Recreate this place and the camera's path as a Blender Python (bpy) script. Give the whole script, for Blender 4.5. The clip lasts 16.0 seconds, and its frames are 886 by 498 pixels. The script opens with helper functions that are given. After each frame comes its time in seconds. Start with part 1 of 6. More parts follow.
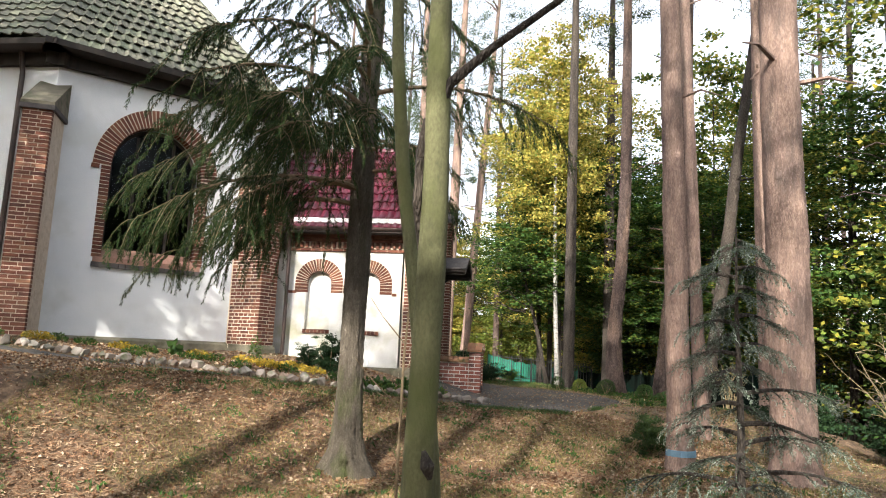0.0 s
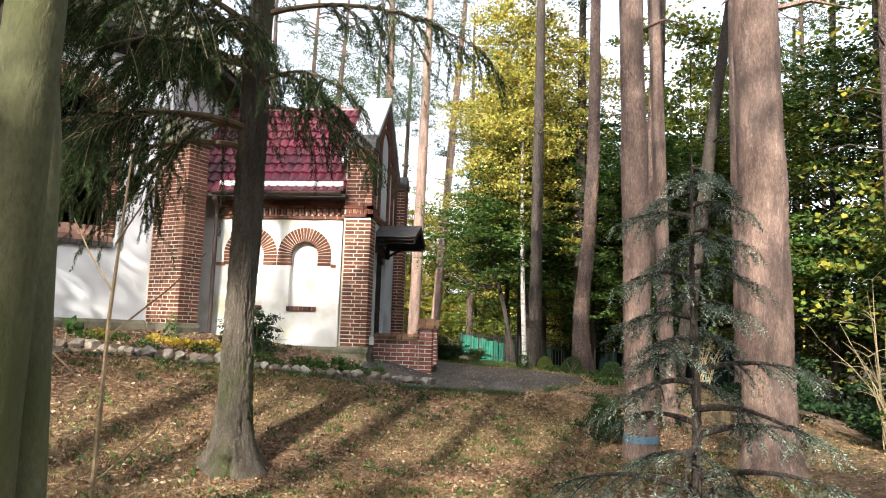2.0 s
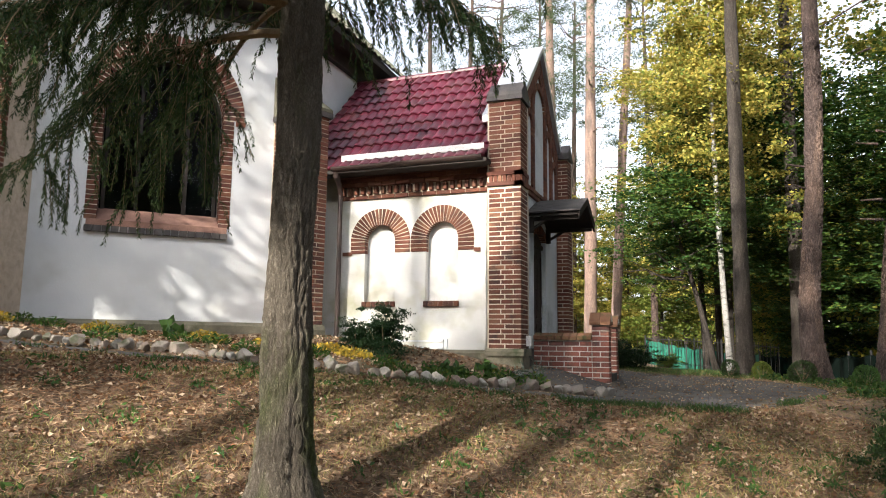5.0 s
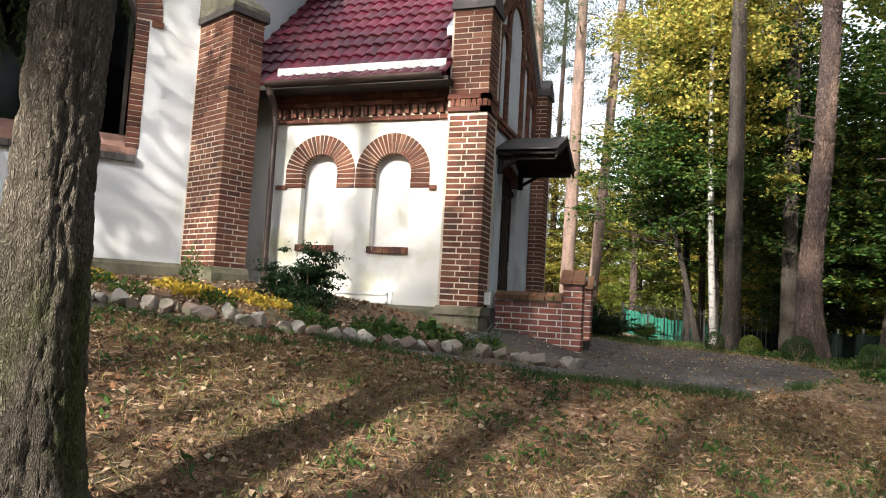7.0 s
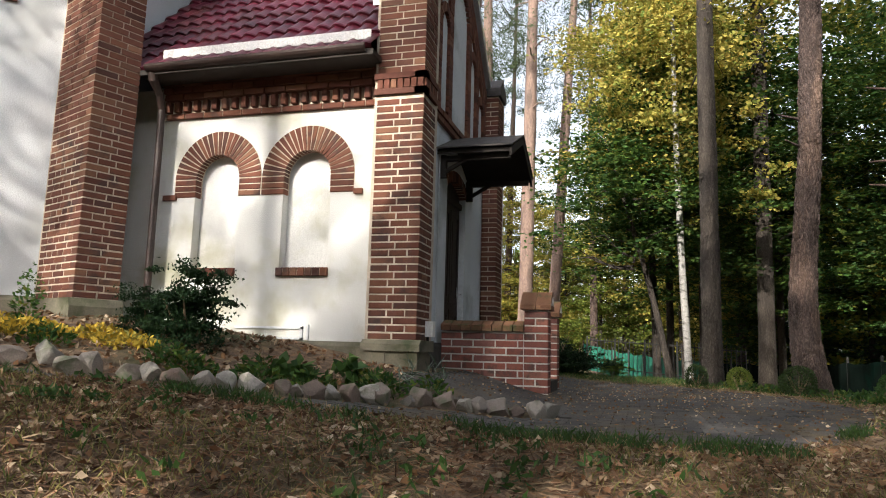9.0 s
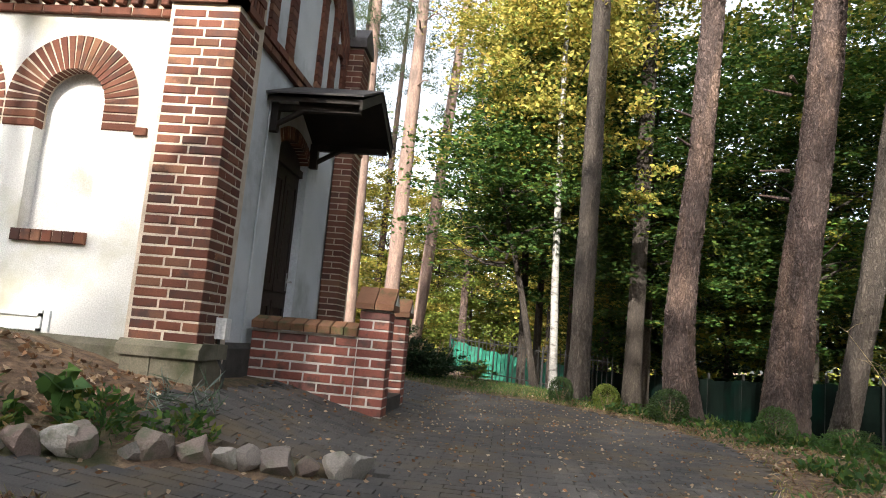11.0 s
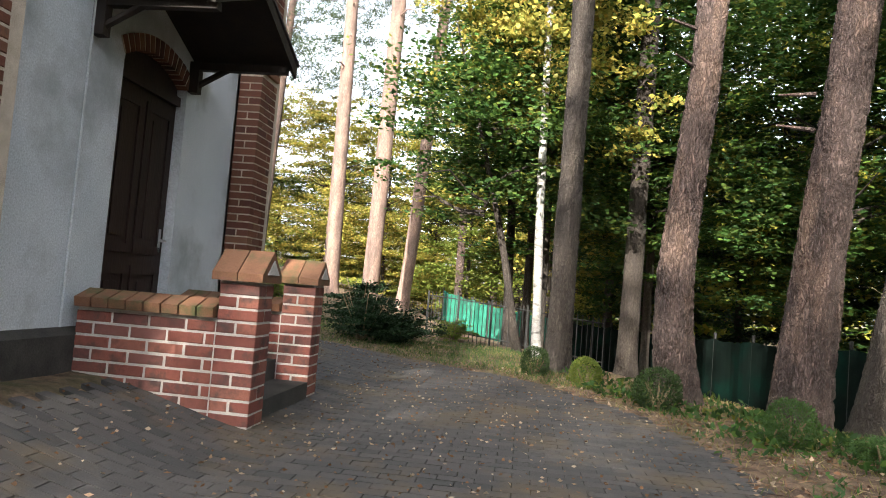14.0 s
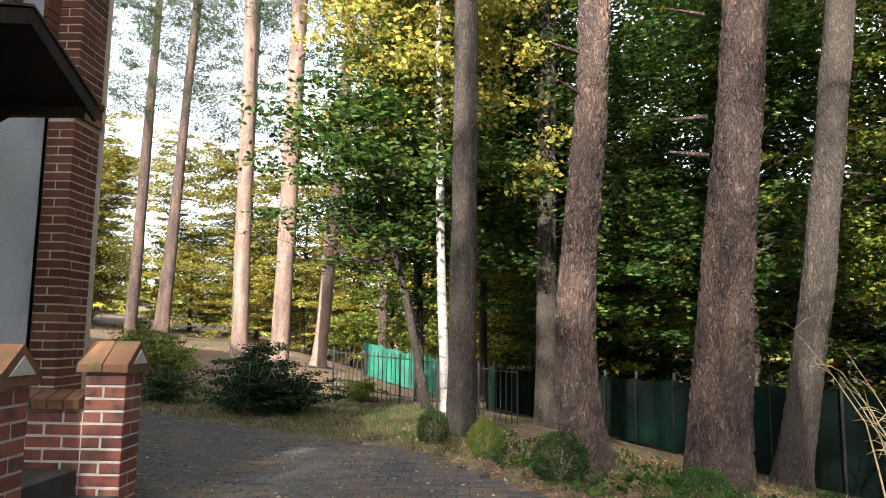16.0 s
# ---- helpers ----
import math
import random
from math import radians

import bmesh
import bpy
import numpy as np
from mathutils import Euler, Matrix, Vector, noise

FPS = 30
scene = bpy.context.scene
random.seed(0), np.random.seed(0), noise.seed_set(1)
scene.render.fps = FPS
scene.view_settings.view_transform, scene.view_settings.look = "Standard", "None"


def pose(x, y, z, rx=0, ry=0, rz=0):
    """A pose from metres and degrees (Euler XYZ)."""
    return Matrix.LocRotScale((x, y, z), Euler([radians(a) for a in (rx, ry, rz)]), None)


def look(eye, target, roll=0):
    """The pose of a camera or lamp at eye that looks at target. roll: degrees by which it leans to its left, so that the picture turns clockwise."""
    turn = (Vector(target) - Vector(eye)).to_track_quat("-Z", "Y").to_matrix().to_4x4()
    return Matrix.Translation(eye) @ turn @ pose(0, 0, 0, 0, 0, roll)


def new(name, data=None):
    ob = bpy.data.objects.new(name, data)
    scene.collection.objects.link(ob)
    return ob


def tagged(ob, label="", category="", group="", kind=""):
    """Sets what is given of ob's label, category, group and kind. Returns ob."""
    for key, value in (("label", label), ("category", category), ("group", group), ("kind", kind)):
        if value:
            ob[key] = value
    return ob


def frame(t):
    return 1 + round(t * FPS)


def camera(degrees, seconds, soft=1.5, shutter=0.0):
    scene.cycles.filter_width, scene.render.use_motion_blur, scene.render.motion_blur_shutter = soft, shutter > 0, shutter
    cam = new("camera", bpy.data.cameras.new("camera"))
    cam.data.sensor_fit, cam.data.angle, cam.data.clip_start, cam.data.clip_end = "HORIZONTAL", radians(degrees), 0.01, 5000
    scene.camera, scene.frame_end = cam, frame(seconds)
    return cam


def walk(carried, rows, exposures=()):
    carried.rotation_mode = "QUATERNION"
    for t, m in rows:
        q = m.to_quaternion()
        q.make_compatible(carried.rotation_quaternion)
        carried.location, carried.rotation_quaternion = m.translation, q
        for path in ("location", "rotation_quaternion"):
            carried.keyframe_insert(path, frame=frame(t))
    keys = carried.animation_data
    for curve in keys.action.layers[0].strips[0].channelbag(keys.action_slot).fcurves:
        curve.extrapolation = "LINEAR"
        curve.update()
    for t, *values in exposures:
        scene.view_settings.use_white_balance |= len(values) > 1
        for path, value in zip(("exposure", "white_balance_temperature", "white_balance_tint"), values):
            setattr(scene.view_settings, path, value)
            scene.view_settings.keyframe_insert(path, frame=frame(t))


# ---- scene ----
cam = camera(64.8, 16.0, soft=1.0)
PATH = [
    (0, (0.012, 0.018, 1.461), (-0.256, 1.978, 1.754), 2.5),
    (0.5, (0.203, 0.532, 1.498), (-0.045, 2.505, 1.713), 2.9),
    (1, (0.397, 0.809, 1.443), (0.17, 2.777, 1.714), 4.3),
    (1.5, (0.511, 1.174, 1.375), (0.285, 3.15, 1.582), 3.4),
    (2, (0.624, 1.654, 1.393), (0.401, 3.627, 1.635), 1.8),
    (2.5, (0.74, 2.173, 1.391), (0.454, 4.139, 1.621), 3.1),
    (3, (0.71, 2.661, 1.351), (0.299, 4.603, 1.595), 2.1),
    (3.5, (0.687, 3.071, 1.309), (0.078, 4.971, 1.448), 1.1),
    (3.7, (0.633, 3.348, 1.243), (-0.072, 5.197, 1.531), -0.4),
    (5.8, (0.191, 5.435, 1.149), (-0.462, 7.311, 1.375), 2.2),
    (6, (0.16, 5.654, 1.172), (-0.451, 7.552, 1.333), 2.8),
    (6.5, (0.193, 6.107, 1.19), (-0.41, 8.009, 1.323), 5.9),
    (7, (0.149, 6.566, 1.087), (-0.512, 8.447, 1.25), 3.3),
    (7.5, (0.103, 6.987, 1.066), (-0.562, 8.868, 1.201), 2.4),
    (7.7, (0.064, 7.181, 1.063), (-0.633, 9.04, 1.306), 2.0),
    (8, (-0.025, 7.511, 1.062), (-0.75, 9.351, 1.361), 2.5),
    (8.5, (-0.17, 8.04, 1.035), (-0.741, 9.935, 1.32), -0.1),
    (9, (-0.228, 8.528, 0.997), (-0.769, 10.432, 1.287), 1.6),
    (9.3, (-0.232, 8.834, 0.996), (-0.74, 10.746, 1.292), 2.6),
    (9.5, (-0.275, 9.022, 1.01), (-0.631, 10.964, 1.332), -0.2),
    (10, (-0.305, 9.58, 1.124), (-0.43, 11.56, 1.374), 2.5),
    (10.2, (-0.273, 9.74, 1.156), (-0.453, 11.709, 1.454), 4.9),
    (12.3, (0.041, 11.18, 1.317), (-0.191, 13.155, 1.526), 4.4),
    (12.5, (0.101, 11.293, 1.309), (-0.085, 13.267, 1.572), 3.5),
    (13, (0.179, 11.643, 1.442), (0.077, 13.617, 1.747), 2.3),
    (13.5, (0.346, 11.86, 1.481), (0.259, 13.845, 1.716), 2.5),
    (14, (0.477, 12.18, 1.559), (0.243, 14.163, 1.674), 4.6),
    (14.5, (0.469, 12.497, 1.629), (-0.001, 14.421, 1.911), 0.5),
    (15, (0.517, 12.764, 1.736), (0.112, 14.713, 1.936), -0.8),
    (15.5, (0.737, 13.048, 1.834), (0.437, 15.013, 2.057), 3.9),
    (16, (1.046, 13.195, 1.796), (0.991, 15.18, 2.039), 0.7),
]
walk(cam, [(t, look(eye, target, roll)) for t, eye, target, roll in PATH], [(0.0, 1.45), (0.6, 1.55), (2.0, 1.5), (3.5, 1.4), (6.0, 1.3), (7.2, 1.25), (8.3, 0.92), (9.4, 0.98), (10.2, 1.3), (12.3, 1.8), (13.5, 2.0), (14.5, 1.9), (15.5, 1.75), (16.0, 1.75)])

# ---- world and light ----
SUN_EL, SUN_AZ = radians(30.0), radians(14.0)   # height; turn of the shadows from +y towards +x
SUN_WAY = Vector((math.sin(SUN_AZ) * math.cos(SUN_EL), math.cos(SUN_AZ) * math.cos(SUN_EL), -math.sin(SUN_EL)))
world = bpy.data.worlds.new("world")
scene.world = world
world.use_nodes = True
sky = world.node_tree.nodes.new("ShaderNodeTexSky")
sky.sky_type, sky.sun_disc = "NISHITA", False
sky.sun_elevation, sky.sun_rotation = SUN_EL, math.pi + SUN_AZ
sky.air_density, sky.dust_density, sky.ozone_density = 1.0, 3.5, 1.0
back = world.node_tree.nodes["Background"]
back.inputs["Strength"].default_value = 0.15
haze = world.node_tree.nodes.new("ShaderNodeHueSaturation")   # a hazy, pale autumn sky
haze.inputs["Saturation"].default_value, haze.inputs["Value"].default_value = 0.4, 1.4
world.node_tree.links.new(sky.outputs["Color"], haze.inputs["Color"])
world.node_tree.links.new(haze.outputs["Color"], back.inputs["Color"])
sun = new("sun", bpy.data.lights.new("sun", "SUN"))
sun.data.energy, sun.data.angle, sun.data.color = 4.9, radians(0.5), (1.0, 0.93, 0.82)
sun.matrix_world = look((0, 0, 30), Vector((0, 0, 30)) + SUN_WAY)


# ---- materials ----
def material(name, c1, c2, scale=6.0, fine=60.0, rough=0.85, bump=0.3, metal=0.0, stretch=1.0, rand="", rand_cols=(), spec=0.4, stain=None, stain_scale=1.2, bump_dist=0.01, cracks=0.0, deep=0.35):
    """A procedural surface: two noises in world metres, optional stains, cracks and variation from piece to piece."""
    m = bpy.data.materials.new(name)
    m.use_nodes = True
    t = m.node_tree
    N, link = t.nodes.new, t.links.new
    bsdf = t.nodes["Principled BSDF"]
    geo = N("ShaderNodeNewGeometry")
    mp = N("ShaderNodeMapping")
    mp.inputs["Scale"].default_value = (1, 1, stretch)
    link(geo.outputs["Position"], mp.inputs["Vector"])

    def noise_node(sc, detail):
        n = N("ShaderNodeTexNoise")
        n.inputs["Scale"].default_value, n.inputs["Detail"].default_value = sc, detail
        n.inputs["Roughness"].default_value = 0.6
        link(mp.outputs[0], n.inputs["Vector"])
        return n.outputs[0]

    def mix(kind, fac, a, b):
        x = N("ShaderNodeMix")
        x.data_type, x.blend_type = "RGBA", kind
        for socket, v in ((x.inputs[0], fac), (x.inputs[6], a), (x.inputs[7], b)):
            if isinstance(v, bpy.types.NodeSocket):
                link(v, socket)
            else:
                socket.default_value = v if isinstance(v, float) else (*v, 1.0)
        return x.outputs[2]

    def ramp(fac, stops):
        r = N("ShaderNodeValToRGB")
        els = r.color_ramp.elements
        while len(els) < len(stops):
            els.new(0.5)
        for e, (p, c) in zip(els, stops):
            e.position, e.color = p, (*c, 1.0)
        link(fac, r.inputs[0])
        return r.outputs[0]

    big, small = noise_node(scale, 4.0), noise_node(fine, 3.0)
    col = ramp(big, [(0.32, c1), (0.68, c2)])
    if rand:
        if rand == "object":
            r = N("ShaderNodeObjectInfo").outputs["Random"]
        else:
            r = geo.outputs["Random Per Island"]
        cols = rand_cols
        col = mix("MIX", 0.75, col, ramp(r, [(i / max(1, len(cols) - 1), c) for i, c in enumerate(cols)]))
    g = ramp(small, [(0.25, (0.62, 0.62, 0.62)), (0.75, (1.25, 1.25, 1.25))])
    col = mix("MULTIPLY", 0.8, col, g)
    height = small
    if stain:
        s = ramp(noise_node(stain_scale, 5.0), [(0.5, (0, 0, 0)), (0.68, (1, 1, 1))])
        col = mix("MIX", s, col, stain)
    if cracks:
        v = N("ShaderNodeTexVoronoi")
        v.feature = "DISTANCE_TO_EDGE"
        v.inputs["Scale"].default_value = cracks
        off = N("ShaderNodeMix")
        off.data_type = "VECTOR"
        off.inputs[0].default_value = 0.16
        link(mp.outputs[0], off.inputs[4])
        nn = N("ShaderNodeTexNoise")
        nn.inputs["Scale"].default_value = cracks * 0.8
        link(mp.outputs[0], nn.inputs["Vector"])
        link(nn.outputs[1], off.inputs[5])
        link(off.outputs[1], v.inputs["Vector"])
        c = ramp(v.outputs[0], [(0.0, (deep, deep * 0.92, deep * 0.86)), (0.3, (1, 1, 1))])
        col = mix("MULTIPLY", 0.8, col, c)
        height = mix("ADD", 0.35, c, g)
    link(col, bsdf.inputs["Base Color"])
    bsdf.inputs["Roughness"].default_value = rough
    bsdf.inputs["Metallic"].default_value = metal
    bsdf.inputs["Specular IOR Level"].default_value = spec
    if bump:
        b = N("ShaderNodeBump")
        b.inputs["Strength"].default_value, b.inputs["Distance"].default_value = bump, bump_dist
        link(height, b.inputs["Height"])
        link(b.outputs[0], bsdf.inputs["Normal"])
    return m


def leafy(name, cols, through_light=0.35, rough=0.6):
    """Leaves: a colour for each leaf out of cols, some light passing through."""
    m = bpy.data.materials.new(name)
    m.use_nodes = True
    t = m.node_tree
    N, link = t.nodes.new, t.links.new
    bsdf, out = t.nodes["Principled BSDF"], t.nodes["Material Output"]
    r = N("ShaderNodeValToRGB")
    els = r.color_ramp.elements
    while len(els) < len(cols):
        els.new(0.5)
    for i, (e, c) in enumerate(zip(els, cols)):
        e.position, e.color = i / (len(cols) - 1), (*c, 1.0)
    geo = N("ShaderNodeNewGeometry")
    link(geo.outputs["Random Per Island"], r.inputs[0])
    n = N("ShaderNodeTexNoise")
    n.inputs["Scale"].default_value = 0.7
    link(geo.outputs["Position"], n.inputs["Vector"])
    n2 = N("ShaderNodeValToRGB")
    n2.color_ramp.elements[0].position, n2.color_ramp.elements[0].color = 0.3, (0.6, 0.6, 0.6, 1)
    n2.color_ramp.elements[1].position, n2.color_ramp.elements[1].color = 0.7, (1.25, 1.25, 1.25, 1)
    link(n.outputs[0], n2.inputs[0])
    x = N("ShaderNodeMix")
    x.data_type, x.blend_type = "RGBA", "MULTIPLY"
    x.inputs[0].default_value = 1.0
    link(r.outputs[0], x.inputs[6])
    link(n2.outputs[0], x.inputs[7])
    link(x.outputs[2], bsdf.inputs["Base Color"])
    bsdf.inputs["Roughness"].default_value = rough
    bsdf.inputs["Specular IOR Level"].default_value = 0.15
    tr, ms = N("ShaderNodeBsdfTranslucent"), N("ShaderNodeMixShader")
    link(x.outputs[2], tr.inputs["Color"])
    ms.inputs[0].default_value = through_light
    link(bsdf.outputs[0], ms.inputs[1])
    link(tr.outputs[0], ms.inputs[2])
    link(ms.outputs[0], out.inputs["Surface"])
    return m


BRICKS = ((0.08, 0.026, 0.018), (0.12, 0.039, 0.025), (0.165, 0.060, 0.035), (0.095, 0.030, 0.021), (0.21, 0.088, 0.050), (0.045, 0.018, 0.016), (0.28, 0.14, 0.08))
M_BRICK = material("brick", (0.13, 0.046, 0.03), (0.19, 0.074, 0.048), 20, 180, 0.9, 0.5, rand="object", rand_cols=BRICKS, stain=(0.06, 0.034, 0.03), stain_scale=5, bump_dist=0.003)
M_BRICKS = material("brick_far", (0.13, 0.046, 0.03), (0.19, 0.074, 0.048), 20, 180, 0.9, 0.5, rand="island", rand_cols=BRICKS, bump_dist=0.003)
M_LOWBRICK = material("red_brick", (0.21, 0.075, 0.052), (0.29, 0.11, 0.078), 20, 160, 0.88, 0.5, rand="object", rand_cols=((0.17, 0.052, 0.042), (0.25, 0.078, 0.057), (0.31, 0.125, 0.085), (0.21, 0.07, 0.055), (0.12, 0.048, 0.045), (0.27, 0.12, 0.10)), stain=(0.08, 0.048, 0.042), stain_scale=6, bump_dist=0.004)
M_COPING = material("coping_brick", (0.17, 0.08, 0.045), (0.23, 0.11, 0.06), 14, 120, 0.85, 0.5, rand="object", rand_cols=((0.15, 0.075, 0.042), (0.21, 0.10, 0.055), (0.11, 0.065, 0.04)), stain=(0.07, 0.075, 0.03), stain_scale=6, bump_dist=0.004)
M_MORTAR = material("mortar", (0.46, 0.385, 0.30), (0.64, 0.55, 0.45), 8, 150, 0.95, 0.5, bump_dist=0.004)
M_LOWMORTAR = material("pale_mortar", (0.46, 0.43, 0.39), (0.62, 0.58, 0.53), 8, 150, 0.95, 0.5, bump_dist=0.004)
M_PLASTER = material("white_plaster", (0.62, 0.645, 0.67), (0.73, 0.74, 0.75), 1.3, 90, 0.9, 0.35, stain=(0.55, 0.56, 0.55), stain_scale=0.9, bump_dist=0.004)
# blue-grey base carries the door side's shade in its colour; stains are weathering
M_GREYPLASTER = material("shade_grey_weathered_plaster", (0.52, 0.56, 0.59), (0.66, 0.68, 0.70), 1.1, 80, 0.92, 0.4, stain=(0.33, 0.35, 0.35), stain_scale=1.3, bump_dist=0.004)
M_STONE = material("plinth_stone", (0.11, 0.10, 0.075), (0.20, 0.18, 0.13), 4, 90, 0.9, 0.6, stain=(0.06, 0.068, 0.035), stain_scale=3, bump_dist=0.006)
M_DARKPLINTH = material("dark_plinth", (0.035, 0.033, 0.03), (0.07, 0.065, 0.057), 4, 90, 0.9, 0.5, bump_dist=0.006)
M_TILE = material("red_metal_tile", (0.075, 0.008, 0.017), (0.11, 0.012, 0.026), 2.5, 60, 0.33, 0.15, spec=0.55, stain=(0.075, 0.022, 0.022), stain_scale=2.0)
M_PANTILE = material("dark_roof_tile", (0.10, 0.11, 0.085), (0.17, 0.17, 0.13), 3, 60, 0.8, 0.4, rand="island", rand_cols=((0.10, 0.105, 0.08), (0.18, 0.17, 0.13), (0.13, 0.15, 0.10)), spec=0.3)
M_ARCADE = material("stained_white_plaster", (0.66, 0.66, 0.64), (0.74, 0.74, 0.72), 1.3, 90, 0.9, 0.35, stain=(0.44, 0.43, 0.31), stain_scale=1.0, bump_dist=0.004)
M_ZINC = material("zinc_sheet", (0.42, 0.45, 0.48), (0.55, 0.57, 0.6), 3, 50, 0.45, 0.1, metal=0.6)
M_WHITEMETAL = material("white_sheet_metal", (0.75, 0.74, 0.72), (0.82, 0.81, 0.8), 3, 50, 0.5, 0.1)
M_DARKWOOD = material("dark_stained_wood", (0.012, 0.009, 0.007), (0.026, 0.017, 0.012), 8, 60, 0.7, 0.4, stretch=0.15)
M_DOOR = material("brown_door_wood", (0.014, 0.007, 0.006), (0.026, 0.012, 0.009), 10, 70, 0.6, 0.3, stretch=0.12)
M_PIPE = material("brown_painted_pipe", (0.035, 0.024, 0.022), (0.06, 0.038, 0.032), 5, 60, 0.45, 0.1)
M_CAPSLATE = material("slate_cap", (0.045, 0.042, 0.042), (0.085, 0.075, 0.072), 6, 80, 0.75, 0.4)
# near-black colour stands in for the darkness of an unlit room
M_DARK = material("unlit_room_black", (0.012, 0.012, 0.013), (0.02, 0.02, 0.02), 3, 30, 0.95, 0.0)
M_STEEL = material("bare_steel", (0.5, 0.5, 0.5), (0.6, 0.6, 0.6), 8, 80, 0.35, 0.05, metal=0.9)
M_PAVER = material("grey_paver", (0.045, 0.043, 0.042), (0.075, 0.07, 0.067), 5, 120, 0.85, 0.5, rand="island", rand_cols=((0.035, 0.035, 0.036), (0.056, 0.054, 0.053), (0.08, 0.073, 0.068), (0.045, 0.042, 0.042)), stain=(0.10, 0.075, 0.045), stain_scale=1.3, bump_dist=0.004)
M_ROCK = material("field_stone", (0.18, 0.165, 0.145), (0.30, 0.27, 0.235), 9, 110, 0.85, 0.6, rand="object", rand_cols=((0.12, 0.115, 0.105), (0.25, 0.205, 0.17), (0.19, 0.115, 0.09), (0.36, 0.33, 0.29), (0.10, 0.06, 0.048), (0.44, 0.41, 0.37), (0.13, 0.125, 0.12)), stain=(0.12, 0.13, 0.08), stain_scale=7, bump_dist=0.01)
M_GLASS = bpy.data.materials.new("window_glass")
M_GLASS.use_nodes = True
g_in = M_GLASS.node_tree.nodes["Principled BSDF"].inputs
g_in["Base Color"].default_value = (0.9, 0.93, 0.95, 1)
g_in["IOR"].default_value = 1.14
g_in["Roughness"].default_value, g_in["Transmission Weight"].default_value = 0.03, 1.0


# ---- building helpers ----
def smooth(t):
    t = min(1.0, max(0.0, t))
    return t * t * (3 - 2 * t)


def ground_z(x, y):
    """Height of the ground: a low lawn, a bank, then the terrace on which the chapel stands."""
    d = 0.8 * y - 0.6 * x
    top = 0.5 + 0.1 * max(0.0, -x - 1)
    z = -0.12 + (top + 0.12) * smooth((d - 7.6) / 3.0)
    z -= 1.3 * smooth(((x - 2.2) * 0.6 + (y - 19) * 0.25) / 6)
    # paving rises towards the corner of the annex
    z += 0.17 * smooth((-1.1 - x) / 1.3) * smooth((y - 13.6) / 1.3) * smooth((x + 8) / 2) * smooth((18 - y) / 1.0)
    # planting bed rising to the walls
    bed = (y - 12.9 - 0.55 * (x + 3.0) + 0.15) if x < -2.2 else 0
    z += 0.12 * smooth(bed / 1.3) * smooth((-2.7 - x) / 1.2) * smooth((20 - y) / 2)
    return z


class Geo:
    """Collects vertices and faces of one mesh."""

    def __init__(self):
        self.v, self.f = [], []

    def add(self, vs, fs):
        n = len(self.v)
        self.v += [tuple(p) for p in vs]
        self.f += [tuple(n + i for i in f) for f in fs]

    def box(self, fr, a0, a1, d0, d1, z0, z1):
        self.add([fr(a, d, z) for z in (z0, z1) for d in (d0, d1) for a in (a0, a1)],
                 [(0, 2, 3, 1), (4, 5, 7, 6), (0, 1, 5, 4), (1, 3, 7, 5), (3, 2, 6, 7), (2, 0, 4, 6)])

    def prism(self, fr, poly, d0, d1):
        """A polygon in (a, z), pushed from depth d0 to d1."""
        n = len(poly)
        self.add([fr(a, d, z) for d in (d0, d1) for a, z in poly],
                 [tuple(range(n)), tuple(reversed(range(n, 2 * n)))] + [(i, n + i, n + (i + 1) % n, (i + 1) % n) for i in range(n)])

    def tube(self, pts, radii, seg=10, rough=0.0, seed=0.0):
        pts = [Vector(p) for p in pts]
        n0 = len(self.v)
        for i, (p, r) in enumerate(zip(pts, radii)):
            way = (pts[min(i + 1, len(pts) - 1)] - pts[max(i - 1, 0)]).normalized()
            side = way.cross(Vector((0, 1, 0)) if abs(way.y) < 0.9 else Vector((1, 0, 0))).normalized()
            up = way.cross(side)
            for k in range(seg):
                a = 2 * math.pi * k / seg
                rr = r
                if rough:
                    rr *= 1 + rough * noise.noise(Vector((math.cos(a) * 1.7 + seed, math.sin(a) * 1.7, p.z * 1.6 + seed)))
                self.v.append(tuple(p + (side * math.cos(a) + up * math.sin(a)) * rr))
        for i in range(len(pts) - 1):
            for k in range(seg):
                q = n0 + i * seg
                self.f.append((q + k, q + (k + 1) % seg, q + seg + (k + 1) % seg, q + seg + k))
        self.f.append(tuple(n0 + k for k in reversed(range(seg))))
        self.f.append(tuple(n0 + (len(pts) - 1) * seg + k for k in range(seg)))

    def mesh(self, name, mat, shade=False):
        me = bpy.data.meshes.new(name)
        me.from_pydata(self.v, [], self.f)
        bm = bmesh.new()
        bm.from_mesh(me)
        bmesh.ops.recalc_face_normals(bm, faces=bm.faces)
        bm.to_mesh(me)
        bm.free()
        me.materials.append(mat)
        if shade:
            me.polygons.foreach_set("use_smooth", [True] * len(me.polygons))
        return me


def frame_at(x, y, turn):
    """Wall coordinates: a along the wall, d out of it, z up. turn: degrees of the wall's run from +x; outside is to its right."""
    c, s = math.cos(radians(turn)), math.sin(radians(turn))
    return lambda a, d, z: (x + a * c + d * s, y + a * s - d * c, z)


def part(name, geo, mat, parent, label="", shade=False, kind=""):
    ob = new(name, geo.mesh(name, mat, shade))
    ob.parent = parent
    return tagged(ob, label, kind=kind)


def thing(name, label, category, group="", kind="", at=(0, 0, 0)):
    ob = new(name)
    ob.location = at
    return tagged(ob, label, category, group, kind)


BRICK_MESHES = {}


